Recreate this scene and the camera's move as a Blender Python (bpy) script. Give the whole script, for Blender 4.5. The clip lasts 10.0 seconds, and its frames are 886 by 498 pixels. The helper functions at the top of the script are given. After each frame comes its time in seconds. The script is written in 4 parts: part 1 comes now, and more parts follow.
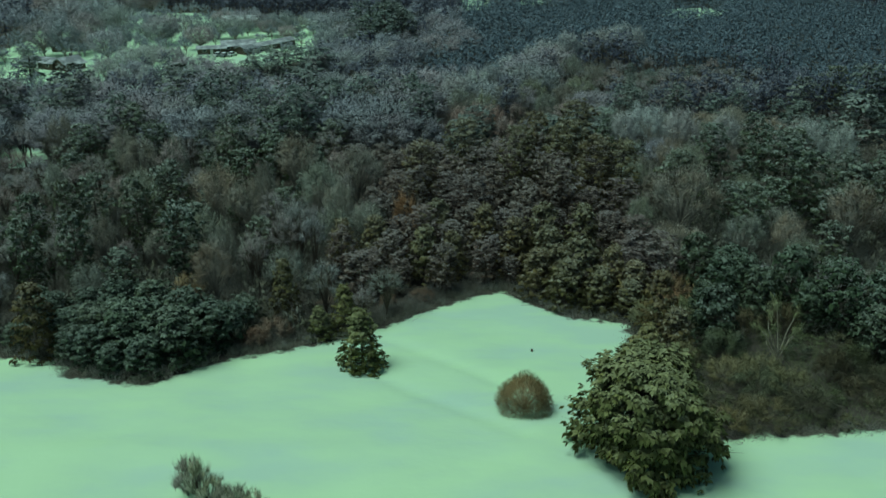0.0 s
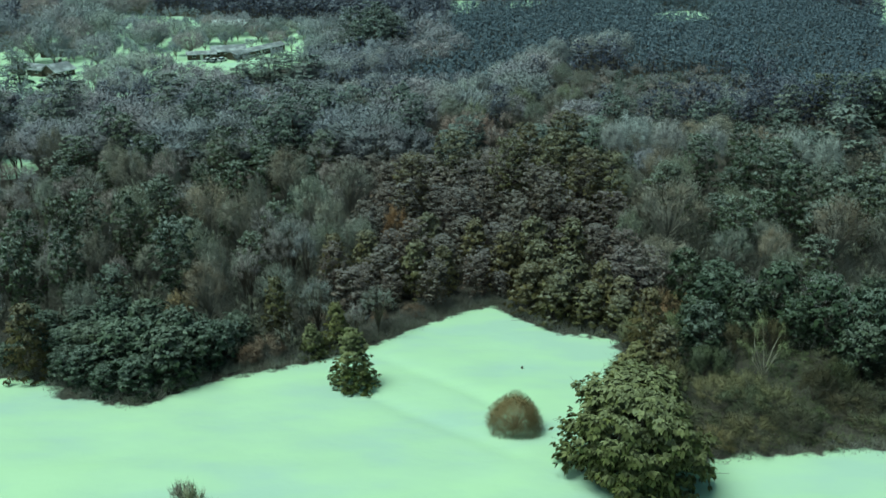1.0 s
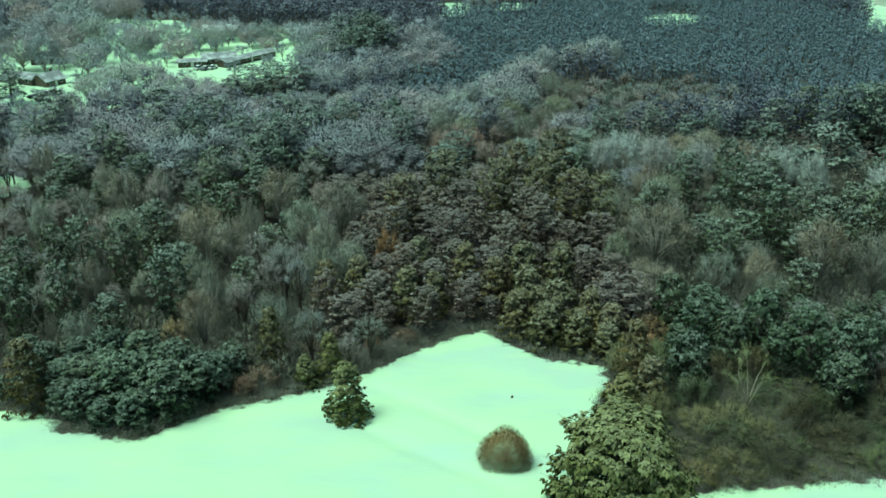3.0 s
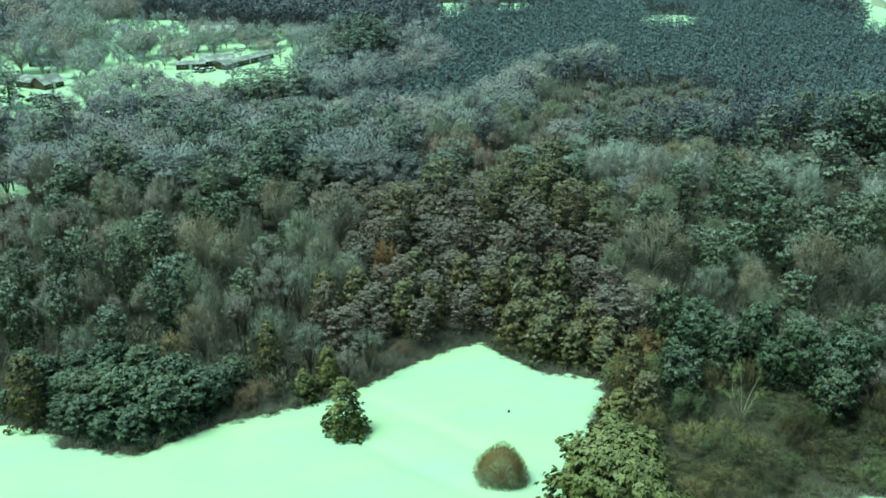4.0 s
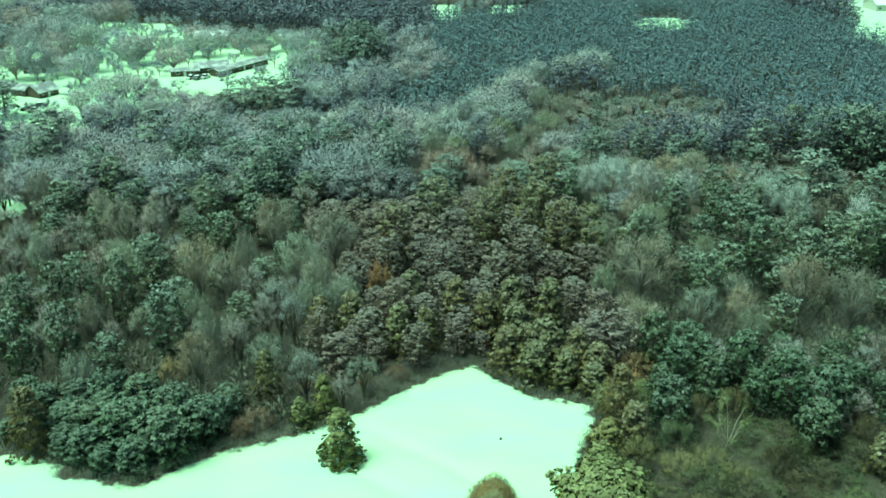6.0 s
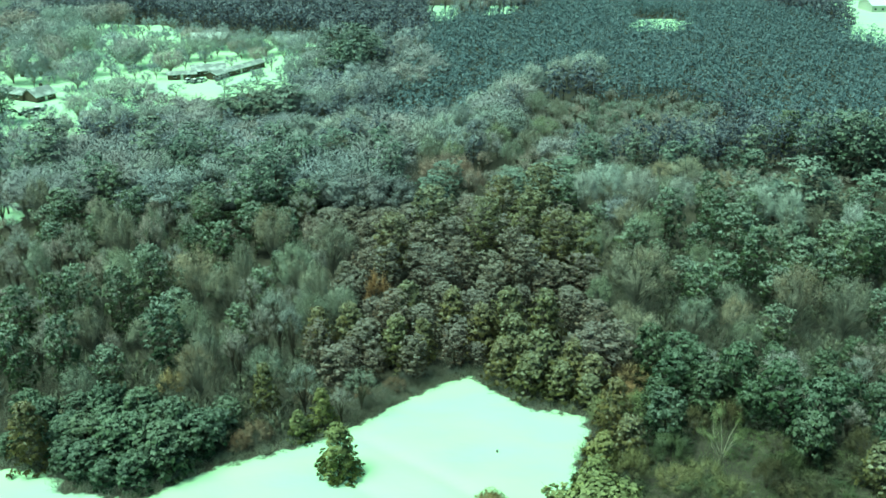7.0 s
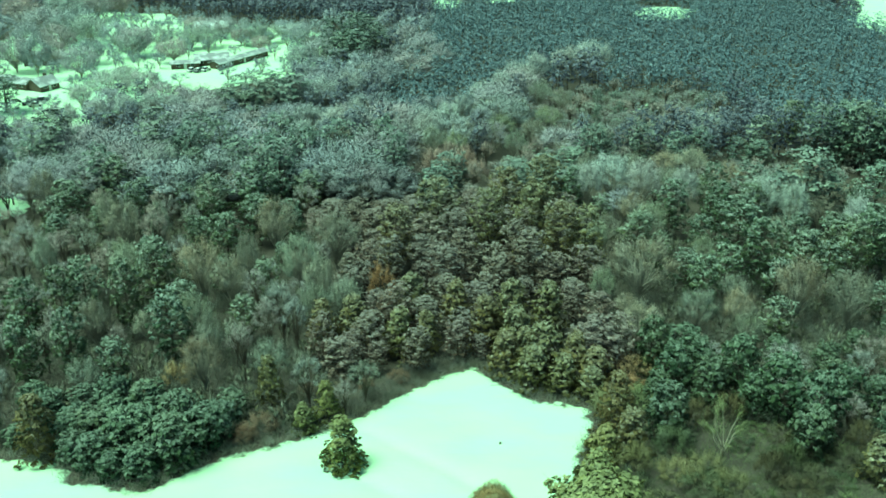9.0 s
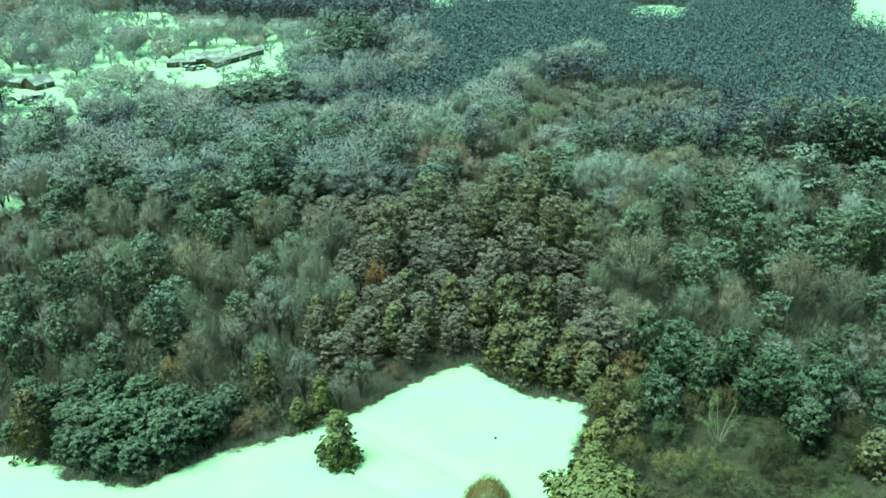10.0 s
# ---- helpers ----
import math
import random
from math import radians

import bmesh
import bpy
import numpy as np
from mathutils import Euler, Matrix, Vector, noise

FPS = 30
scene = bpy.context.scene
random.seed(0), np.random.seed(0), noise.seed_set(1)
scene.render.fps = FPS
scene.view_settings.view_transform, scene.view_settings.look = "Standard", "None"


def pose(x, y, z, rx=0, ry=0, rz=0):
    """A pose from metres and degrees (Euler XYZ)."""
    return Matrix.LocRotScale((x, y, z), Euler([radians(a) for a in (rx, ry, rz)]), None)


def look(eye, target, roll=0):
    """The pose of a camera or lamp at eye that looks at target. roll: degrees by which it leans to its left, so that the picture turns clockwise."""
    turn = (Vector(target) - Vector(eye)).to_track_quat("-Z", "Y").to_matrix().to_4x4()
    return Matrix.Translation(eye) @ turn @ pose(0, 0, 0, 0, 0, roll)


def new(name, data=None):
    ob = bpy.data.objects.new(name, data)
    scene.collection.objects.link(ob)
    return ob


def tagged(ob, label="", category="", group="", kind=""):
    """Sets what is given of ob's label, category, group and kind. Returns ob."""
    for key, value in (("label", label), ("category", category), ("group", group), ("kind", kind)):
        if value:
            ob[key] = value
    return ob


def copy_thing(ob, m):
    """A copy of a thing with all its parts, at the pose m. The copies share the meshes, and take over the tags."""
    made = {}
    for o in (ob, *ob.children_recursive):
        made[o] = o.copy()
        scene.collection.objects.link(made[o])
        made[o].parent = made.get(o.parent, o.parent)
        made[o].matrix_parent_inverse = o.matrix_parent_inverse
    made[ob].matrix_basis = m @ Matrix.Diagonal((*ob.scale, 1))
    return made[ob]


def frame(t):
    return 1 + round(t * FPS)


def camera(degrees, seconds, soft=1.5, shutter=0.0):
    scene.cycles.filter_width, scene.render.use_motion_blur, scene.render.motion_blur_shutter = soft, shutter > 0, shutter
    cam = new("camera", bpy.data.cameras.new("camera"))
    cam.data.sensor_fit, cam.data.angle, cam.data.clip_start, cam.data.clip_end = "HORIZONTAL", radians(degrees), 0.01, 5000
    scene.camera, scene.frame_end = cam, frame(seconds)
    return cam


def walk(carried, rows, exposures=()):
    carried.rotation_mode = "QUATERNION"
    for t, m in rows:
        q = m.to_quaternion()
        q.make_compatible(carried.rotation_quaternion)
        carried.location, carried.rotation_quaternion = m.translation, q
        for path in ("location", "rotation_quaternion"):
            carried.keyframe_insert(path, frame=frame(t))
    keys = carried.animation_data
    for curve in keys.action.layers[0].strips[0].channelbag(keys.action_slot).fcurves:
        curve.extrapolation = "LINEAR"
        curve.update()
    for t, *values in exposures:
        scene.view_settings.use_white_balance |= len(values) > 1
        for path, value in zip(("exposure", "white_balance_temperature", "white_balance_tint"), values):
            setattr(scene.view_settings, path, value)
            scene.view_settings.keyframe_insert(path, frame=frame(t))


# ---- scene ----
cam = camera(54.5, 10.0, soft=1.6)
METRES, EYE, TILT, LEAN, TURN = 20.0, 48.0, -22.4, 0.0, 0.0
ROWS = [
    (0.0, 0.0, 0.0, 0.0, 0.0, 0.0, -0.0),
    (0.5, -0.0018, -0.0241, 0.0607, -0.16, -0.05, 0.1),
    (1.0, -0.001, -0.0534, 0.1232, -0.63, -0.14, 0.21),
    (1.5, -0.0012, -0.0767, 0.181, -0.84, -0.22, 0.17),
    (2.0, -0.0033, -0.1007, 0.2378, -0.99, -0.35, 0.3),
    (2.5, 0.0006, -0.1265, 0.2968, -1.04, -0.46, 0.36),
    (3.0, -0.0022, -0.1499, 0.357, -1.23, -0.58, 0.42),
    (4.5, -0.002, -0.2241, 0.5464, -1.45, -0.98, 0.33),
    (5.0, 0.0019, -0.2498, 0.6056, -1.55, -1.03, 0.36),
    (5.5, 0.0035, -0.273, 0.6588, -1.64, -1.21, 0.36),
    (7.0, 0.0035, -0.344, 0.8342, -1.98, -1.57, 0.47),
    (7.5, 0.0044, -0.3561, 0.8678, -1.92, -1.82, 0.41),
    (8.0, 0.0013, -0.3634, 0.8831, -1.84, -2.15, 0.32),
    (8.5, -0.0006, -0.3631, 0.8798, -1.6, -2.38, 0.3),
    (9.0, 0.0042, -0.3633, 0.8718, -1.74, -2.41, 0.46),
    (9.5, 0.0123, -0.3663, 0.8593, -1.78, -2.36, 0.55),
    (10.0, 0.0139, -0.3705, 0.845, -1.97, -2.44, 0.54),
]
EXPOSURES = [
    (0.0, -0.90, 5320, -33),
    (1.0, -0.40, 5340, -32),
    (2.5, -0.08, 5430, -38),
    (4.5, 0.27, 5520, -53),
    (7.0, 0.58, 5580, -64),
    (10.0, 0.60, 5600, -65),
]
walk(cam, [(t, pose(0, 0, EYE, TILT, LEAN, TURN) @ pose(METRES * x, METRES * y, METRES * z, 90 + pitch, roll, yaw)) for t, x, y, z, yaw, pitch, roll in ROWS], EXPOSURES)

# ---- light: a thin overcast with a soft sun from the left, behind the camera ----
SUN_UP, SUN_ROUND = 68.0, 255.0
world = bpy.data.worlds.new("winter_sky")
scene.world = world
world.use_nodes = True
wn, wl = world.node_tree.nodes, world.node_tree.links
sky = wn.new("ShaderNodeTexSky")
sky.sky_type, sky.sun_disc = "NISHITA", False
sky.sun_elevation, sky.sun_rotation = radians(SUN_UP), radians(SUN_ROUND)
sky.dust_density = 3.0
wl.new(sky.outputs["Color"], wn["Background"].inputs["Color"])
wn["Background"].inputs["Strength"].default_value = 0.058
sun_data = bpy.data.lights.new("sun", "SUN")
sun_data.energy, sun_data.angle, sun_data.color = 3.5, radians(40), (1.0, 0.95, 0.88)
sun = new("sun", sun_data)
sun_way = Vector((math.sin(radians(SUN_ROUND)) * math.cos(radians(SUN_UP)), math.cos(radians(SUN_ROUND)) * math.cos(radians(SUN_UP)), math.sin(radians(SUN_UP))))
sun.matrix_basis = look(sun_way * 200, (0, 0, 0))


# ---- materials ----
def material(name, rough=0.85):
    m = bpy.data.materials.new(name)
    m.use_nodes = True
    shader = m.node_tree.nodes["Principled BSDF"]
    shader.inputs["Roughness"].default_value = rough
    shader.inputs["Specular IOR Level"].default_value = 0.25
    return m, m.node_tree.nodes, m.node_tree.links, shader


def noise_node(nodes, links, size, detail=4.0, space="Object"):
    tc = nodes.new("ShaderNodeTexCoord")
    n = nodes.new("ShaderNodeTexNoise")
    n.inputs["Scale"].default_value, n.inputs["Detail"].default_value = 1.0 / size, detail
    links.new(tc.outputs[space], n.inputs["Vector"])
    return n


def ramp_node(nodes, links, source, stops):
    r = nodes.new("ShaderNodeValToRGB")
    while len(r.color_ramp.elements) < len(stops):
        r.color_ramp.elements.new(0.5)
    for e, (at, colour) in zip(r.color_ramp.elements, stops):
        e.position, e.color = at, (*colour, 1)
    links.new(source, r.inputs["Fac"])
    return r


def mix_node(nodes, links, fac, a, b, kind="MIX"):
    m = nodes.new("ShaderNodeMix")
    m.data_type, m.blend_type = "RGBA", kind
    for slot, v in ((0, fac), (6, a), (7, b)):
        if hasattr(v, "links"):
            links.new(v, m.inputs[slot])
        else:
            m.inputs[slot].default_value = v if slot == 0 else (*v, 1)
    return m.outputs[2]


def math_node(nodes, links, op, a, b=0.5, clamp=False):
    m = nodes.new("ShaderNodeMath")
    m.operation, m.use_clamp = op, clamp
    for slot, v in ((0, a), (1, b)):
        if hasattr(v, "links"):
            links.new(v, m.inputs[slot])
        else:
            m.inputs[slot].default_value = v
    return m.outputs[0]


def range_node(nodes, links, source, lo, hi, out_lo=0.0, out_hi=1.0):
    r = nodes.new("ShaderNodeMapRange")
    links.new(source, r.inputs[0])
    for i, v in enumerate((lo, hi, out_lo, out_hi)):
        r.inputs[i + 1].default_value = v
    return r.outputs[0]


def bump_node(nodes, links, shader, height, strength, distance):
    b = nodes.new("ShaderNodeBump")
    b.inputs["Strength"].default_value, b.inputs["Distance"].default_value = strength, distance
    links.new(height, b.inputs["Height"])
    links.new(b.outputs["Normal"], shader.inputs["Normal"])


SNOW = (0.80, 0.83, 0.86)


def tone_node(nodes, links, info, share=1.0):
    """A slight warm, green or grey cast that differs from tree to tree."""
    spin = math_node(nodes, links, "FRACT", math_node(nodes, links, "MULTIPLY", info.outputs["Random"], 13.7), 0.0)
    tone = ramp_node(nodes, links, spin, [(0.0, (1.13, 0.98, 0.86)), (0.35, (1.0, 1.0, 0.98)), (0.65, (0.87, 1.0, 1.04)), (1.0, (0.95, 1.08, 0.86))])
    return mix_node(nodes, links, share, (1.0, 1.0, 1.0), tone.outputs["Color"])


def foliage(name, dark, light, snow, vary=1.0):
    """Needles or leaves: shade by tree and by spray, with snow lying on the sprays that face up; its white also paints
    in the lit tops of the clumps.
    """
    m, n, l, sh = material(name, 0.8)
    info, geo = n.new("ShaderNodeObjectInfo"), n.new("ShaderNodeNewGeometry")
    patch = noise_node(n, l, 9.0, 1.0)
    pick = math_node(n, l, "ADD", math_node(n, l, "MULTIPLY", info.outputs["Random"], 0.7), range_node(n, l, patch.outputs["Fac"], 0.4, 0.6, -0.1, 0.4), True)
    by_tree = mix_node(n, l, pick, dark, light)
    by_tree = mix_node(n, l, 1.0, by_tree, tone_node(n, l, info, 0.45), "MULTIPLY")
    by_spray = ramp_node(n, l, geo.outputs["Random Per Island"], [(0.0, (1 - 0.25 * vary, 1 - 0.25 * vary, 1 - 0.22 * vary)), (0.6, (1.0, 1.0, 1.0)), (1.0, (1 + 0.3 * vary, 1 + 0.28 * vary, 1 + 0.12 * vary))])
    green = mix_node(n, l, 1.0, by_tree, by_spray.outputs["Color"], "MULTIPLY")
    xyz = n.new("ShaderNodeSeparateXYZ")
    l.new(geo.outputs["Normal"], xyz.inputs[0])
    grain = noise_node(n, l, 0.35, 3.0)
    up = math_node(n, l, "ADD", xyz.outputs["Z"], math_node(n, l, "MULTIPLY", math_node(n, l, "SUBTRACT", grain.outputs["Fac"], 0.5), 0.9))
    lie = math_node(n, l, "MULTIPLY", range_node(n, l, up, 0.5, 1.0), range_node(n, l, geo.outputs["Random Per Island"], 0.05, 0.6, 0.3, 1.0))
    lie = math_node(n, l, "MULTIPLY", lie, snow, True)
    l.new(mix_node(n, l, lie, green, SNOW), sh.inputs["Base Color"])
    return m


def bark(name, dark, light):
    m, n, l, sh = material(name, 0.95)
    g = noise_node(n, l, 0.25, 6.0)
    r = ramp_node(n, l, g.outputs["Fac"], [(0.3, dark), (0.7, light)])
    l.new(r.outputs["Color"], sh.inputs["Base Color"])
    bump_node(n, l, sh, g.outputs["Fac"], 0.6, 0.05)
    return m


def twigs(name, dark, light, frost, cast=1.0):
    """Bare twigs: each its own shade, with some frost on the upper ones."""
    m, n, l, sh = material(name, 0.9)
    info, geo = n.new("ShaderNodeObjectInfo"), n.new("ShaderNodeNewGeometry")
    patch = noise_node(n, l, 9.0, 1.0)
    pick = math_node(n, l, "ADD", math_node(n, l, "MULTIPLY", info.outputs["Random"], 0.7), range_node(n, l, patch.outputs["Fac"], 0.4, 0.6, -0.1, 0.4), True)
    by_tree = mix_node(n, l, pick, dark, light)
    by_tree = mix_node(n, l, 1.0, by_tree, tone_node(n, l, info, cast), "MULTIPLY")
    by_twig = ramp_node(n, l, geo.outputs["Random Per Island"], [(0.0, (0.86, 0.86, 0.86)), (1.0, (1.14, 1.14, 1.14))])
    wood = mix_node(n, l, 1.0, by_tree, by_twig.outputs["Color"], "MULTIPLY")
    g = noise_node(n, l, 2.4, 2.0)
    lie = math_node(n, l, "MULTIPLY", range_node(n, l, g.outputs["Fac"], 0.4, 0.7), frost)
    l.new(mix_node(n, l, lie, wood, SNOW), sh.inputs["Base Color"])
    return m


def ground_material():
    """Snow over the open land, litter with thin snow under the trees; the share of snow comes with the mesh."""
    m, n, l, sh = material("snowy_ground", 0.75)
    share = n.new("ShaderNodeAttribute")
    share.attribute_name = "snow"
    ragged, fine, wide = noise_node(n, l, 1.6, 6.0), noise_node(n, l, 0.25, 5.0), noise_node(n, l, 1.0, 4.0)
    drift = n.new("ShaderNodeMapping")
    drift.inputs["Rotation"].default_value, drift.inputs["Scale"].default_value = (0, 0, radians(40)), (0.07, 0.16, 0.1)
    l.new(wide.inputs["Vector"].links[0].from_socket, drift.inputs["Vector"])
    l.new(drift.outputs["Vector"], wide.inputs["Vector"])
    litter = ramp_node(n, l, fine.outputs["Fac"], [(0.3, (0.040, 0.034, 0.029)), (0.55, (0.085, 0.073, 0.060)), (0.8, (0.16, 0.138, 0.112))])
    # The darker, bluer bands paint the soft shading of snow drifts.
    white = ramp_node(n, l, wide.outputs["Fac"], [(0.36, (0.575, 0.73, 0.575)), (0.5, (0.615, 0.79, 0.54)), (0.64, (0.65, 0.84, 0.53))])
    edge = math_node(n, l, "ADD", share.outputs["Fac"], math_node(n, l, "SUBTRACT", ragged.outputs["Fac"], 0.5))
    lie = range_node(n, l, edge, 0.42, 0.58)
    l.new(mix_node(n, l, lie, litter.outputs["Color"], white.outputs["Color"]), sh.inputs["Base Color"])
    bump_node(n, l, sh, math_node(n, l, "ADD", wide.outputs["Fac"], math_node(n, l, "MULTIPLY", ragged.outputs["Fac"], 0.25)), 0.5, 0.5)
    return m


def plain(name, colour, rough=0.7, spread=0.15, size=0.6, metal=0.0):
    m, n, l, sh = material(name, rough)
    g = noise_node(n, l, size, 5.0)
    lo, hi = tuple(c * (1 - spread) for c in colour), tuple(min(1, c * (1 + spread)) for c in colour)
    r = ramp_node(n, l, g.outputs["Fac"], [(0.3, lo), (0.7, hi)])
    l.new(r.outputs["Color"], sh.inputs["Base Color"])
    sh.inputs["Metallic"].default_value = metal
    return m


M_GROUND = ground_material()
M_SNOW = plain("settled_snow", (0.80, 0.83, 0.86), 0.8, 0.06, 0.8)
M_PINE = foliage("pine_needles", (0.080, 0.104, 0.064), (0.188, 0.212, 0.114), 0.32)
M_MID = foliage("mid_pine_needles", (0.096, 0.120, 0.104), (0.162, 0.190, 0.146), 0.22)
M_CEDAR = foliage("cedar_needles", (0.188, 0.184, 0.074), (0.258, 0.246, 0.098), 0.1)
M_BROAD = foliage("evergreen_leaves", (0.060, 0.084, 0.054), (0.114, 0.140, 0.076), 0.16)
# Young pines: distance haze is put into the needle colour as extra blue.
M_YOUNG_HAZY = foliage("hazy_young_needles", (0.146, 0.182, 0.258), (0.186, 0.220, 0.300), 0.12, 0.3)
M_STAND = foliage("grey_green_needles", (0.114, 0.078, 0.068), (0.180, 0.127, 0.098), 0.2)
# Far pines carry a painted haze: base colours pushed from green to blue.
M_FAR_HAZY = foliage("hazy_far_needles", (0.092, 0.102, 0.162), (0.142, 0.146, 0.208), 0.2, 0.6)
M_EDGE = foliage("olive_needles", (0.150, 0.126, 0.060), (0.220, 0.184, 0.088), 0.2)
M_BARK = bark("bark", (0.05, 0.04, 0.032), (0.15, 0.125, 0.10))
M_PALE_BARK = bark("pale_bark", (0.19, 0.172, 0.15), (0.38, 0.35, 0.30))
M_FROST_BARK = bark("frosted_bark", (0.22, 0.20, 0.15), (0.42, 0.39, 0.31))
M_FROST = twigs("frosted_twigs", (0.350, 0.345, 0.355), (0.500, 0.500, 0.496), 0.45, 0.35)
# Twigs of the farther trees, with some blue haze mixed into their grey.
M_TWIG_HAZY = twigs("hazy_bare_twigs", (0.188, 0.182, 0.218), (0.410, 0.392, 0.450), 0.28, 0.6)
M_YARD = twigs("grey_twigs", (0.290, 0.272, 0.305), (0.460, 0.430, 0.465), 0.3)
M_TAN = twigs("tan_twigs", (0.190, 0.172, 0.140), (0.405, 0.368, 0.295), 0.26)
M_SLIM = twigs("brown_twigs", (0.235, 0.200, 0.205), (0.375, 0.322, 0.322), 0.28)
M_BRUSH = twigs("brush_stems", (0.078, 0.080, 0.044), (0.220, 0.212, 0.126), 0.08)
M_DARK_STEM = twigs("dark_stems", (0.082, 0.076, 0.048), (0.155, 0.142, 0.086), 0.05)
M_OLIVE = twigs("olive_stems", (0.20, 0.19, 0.10), (0.32, 0.295, 0.175), 0.08)
M_UNDER = twigs("undergrowth_stems", (0.135, 0.113, 0.094), (0.235, 0.200, 0.164), 0.15)
M_SCRUB = twigs("scrub_stems", (0.205, 0.195, 0.218), (0.315, 0.300, 0.322), 0.3)
M_STRAW = twigs("straw_stems", (0.350, 0.262, 0.245), (0.480, 0.370, 0.340), 0.15)
M_RUSSET = twigs("russet_stems", (0.185, 0.135, 0.105), (0.290, 0.215, 0.165), 0.08)
M_RUST = twigs("rusty_stems", (0.300, 0.192, 0.112), (0.410, 0.275, 0.165), 0.05)


# ---- helpers for meshes ----
def mesh_from(name, verts, faces, mat, normals=None):
    """normals: given for foliage, whose many small blades shade together as rounded clumps."""
    me = bpy.data.meshes.new(name)
    me.from_pydata(verts, [], faces, shade_flat=normals is None)
    me.materials.append(mat)
    if normals is not None:
        me.normals_split_custom_set_from_vertices(normals)
    return me


def facing(verts, faces, normals):
    """The faces turned so that each looks the way of its clump."""
    a, b, c = (verts[faces[:, i]] for i in range(3))
    away = np.einsum("ij,ij->i", np.cross(b - a, c - a), normals[faces[:, 0]]) < 0
    faces = faces.copy()
    faces[away] = faces[away][:, ::-1]
    return faces


def part(name, me, parent, label=""):
    ob = new(name, me)
    ob.parent = parent
    return tagged(ob, label=label)


def joined(pieces):
    """Several (verts, faces) as one."""
    vs, fs, at = [], [], 0
    for v, f, *rest in pieces:
        vs.append(v)
        fs.append(np.asarray(f) + at)
        at += len(v)
    return np.concatenate(vs), np.concatenate(fs)


def unit(v):
    return v / np.maximum(np.linalg.norm(v, axis=-1, keepdims=True), 1e-6)


def sprays(centres, ways, sizes, rng, fingers=5, width=0.23, droop=0.42, fan=2.4):
    """Sprays of foliage: from each centre a fan of pointed, drooping fingers. Triangles."""
    k = len(centres)
    up = np.array([0.0, 0.0, 1.0])
    d = unit(ways)
    side = unit(np.cross(d, up) + rng.normal(0, 0.25, (k, 3)))
    top = unit(np.cross(side, d))
    verts = np.zeros((k, 1 + 3 * fingers, 3))
    verts[:, 0] = centres
    for i in range(fingers):
        a = (i / max(1, fingers - 1) - 0.5) * fan + rng.normal(0, 0.22, k)
        way = d * np.cos(a)[:, None] + side * np.sin(a)[:, None] + top * rng.normal(0.05, 0.22, k)[:, None]
        across = unit(np.cross(way, top))
        ln = (sizes * rng.uniform(0.7, 1.15, k) * (0.75 + 0.25 * np.cos(a)))[:, None]
        mid = centres + way * ln * 0.62 + up * ln * 0.04
        verts[:, 1 + 3 * i] = mid + across * ln * width
        verts[:, 2 + 3 * i] = centres + way * ln - up * ln * droop
        verts[:, 3 + 3 * i] = mid - across * ln * width
    base = (np.arange(k) * (1 + 3 * fingers))[:, None]
    tri = []
    for i in range(fingers):
        tri.append(base + np.array([[0, 1 + 3 * i, 2 + 3 * i]]))
        tri.append(base + np.array([[0, 2 + 3 * i, 3 + 3 * i]]))
    return verts.reshape(-1, 3), np.concatenate(tri)


def slivers(centres, ways, lengths, width, rng):
    """Thin pointed twigs, a triangle each."""
    k = len(centres)
    d = unit(ways)
    side = unit(np.cross(d, rng.normal(0, 1, (k, 3))))
    v = np.zeros((k, 3, 3))
    w = (width * rng.uniform(0.6, 1.4, k))[:, None]
    v[:, 0], v[:, 1], v[:, 2] = centres + side * w, centres - side * w, centres + d * lengths[:, None]
    return v.reshape(-1, 3), (np.arange(k) * 3)[:, None] + np.array([[0, 1, 2]])


def limb(points, radii, sides=5):
    """A tapered, bent limb along the points. Triangles."""
    p = np.asarray(points, float)
    verts, faces = [], []
    for i, (q, r) in enumerate(zip(p, radii)):
        d = unit(p[min(i + 1, len(p) - 1)] - p[max(i - 1, 0)])
        a = unit(np.cross(d, (0.3, 1.0, 0.2)))
        b = np.cross(d, a)
        for j in range(sides):
            t = 2 * math.pi * j / sides
            verts.append(q + r * (a * math.cos(t) + b * math.sin(t)))
        if i:
            for j in range(sides):
                u, w = (i - 1) * sides + j, (i - 1) * sides + (j + 1) % sides
                faces += [(u, w, w + sides), (u, w + sides, u + sides)]
    return np.array(verts), np.array(faces)


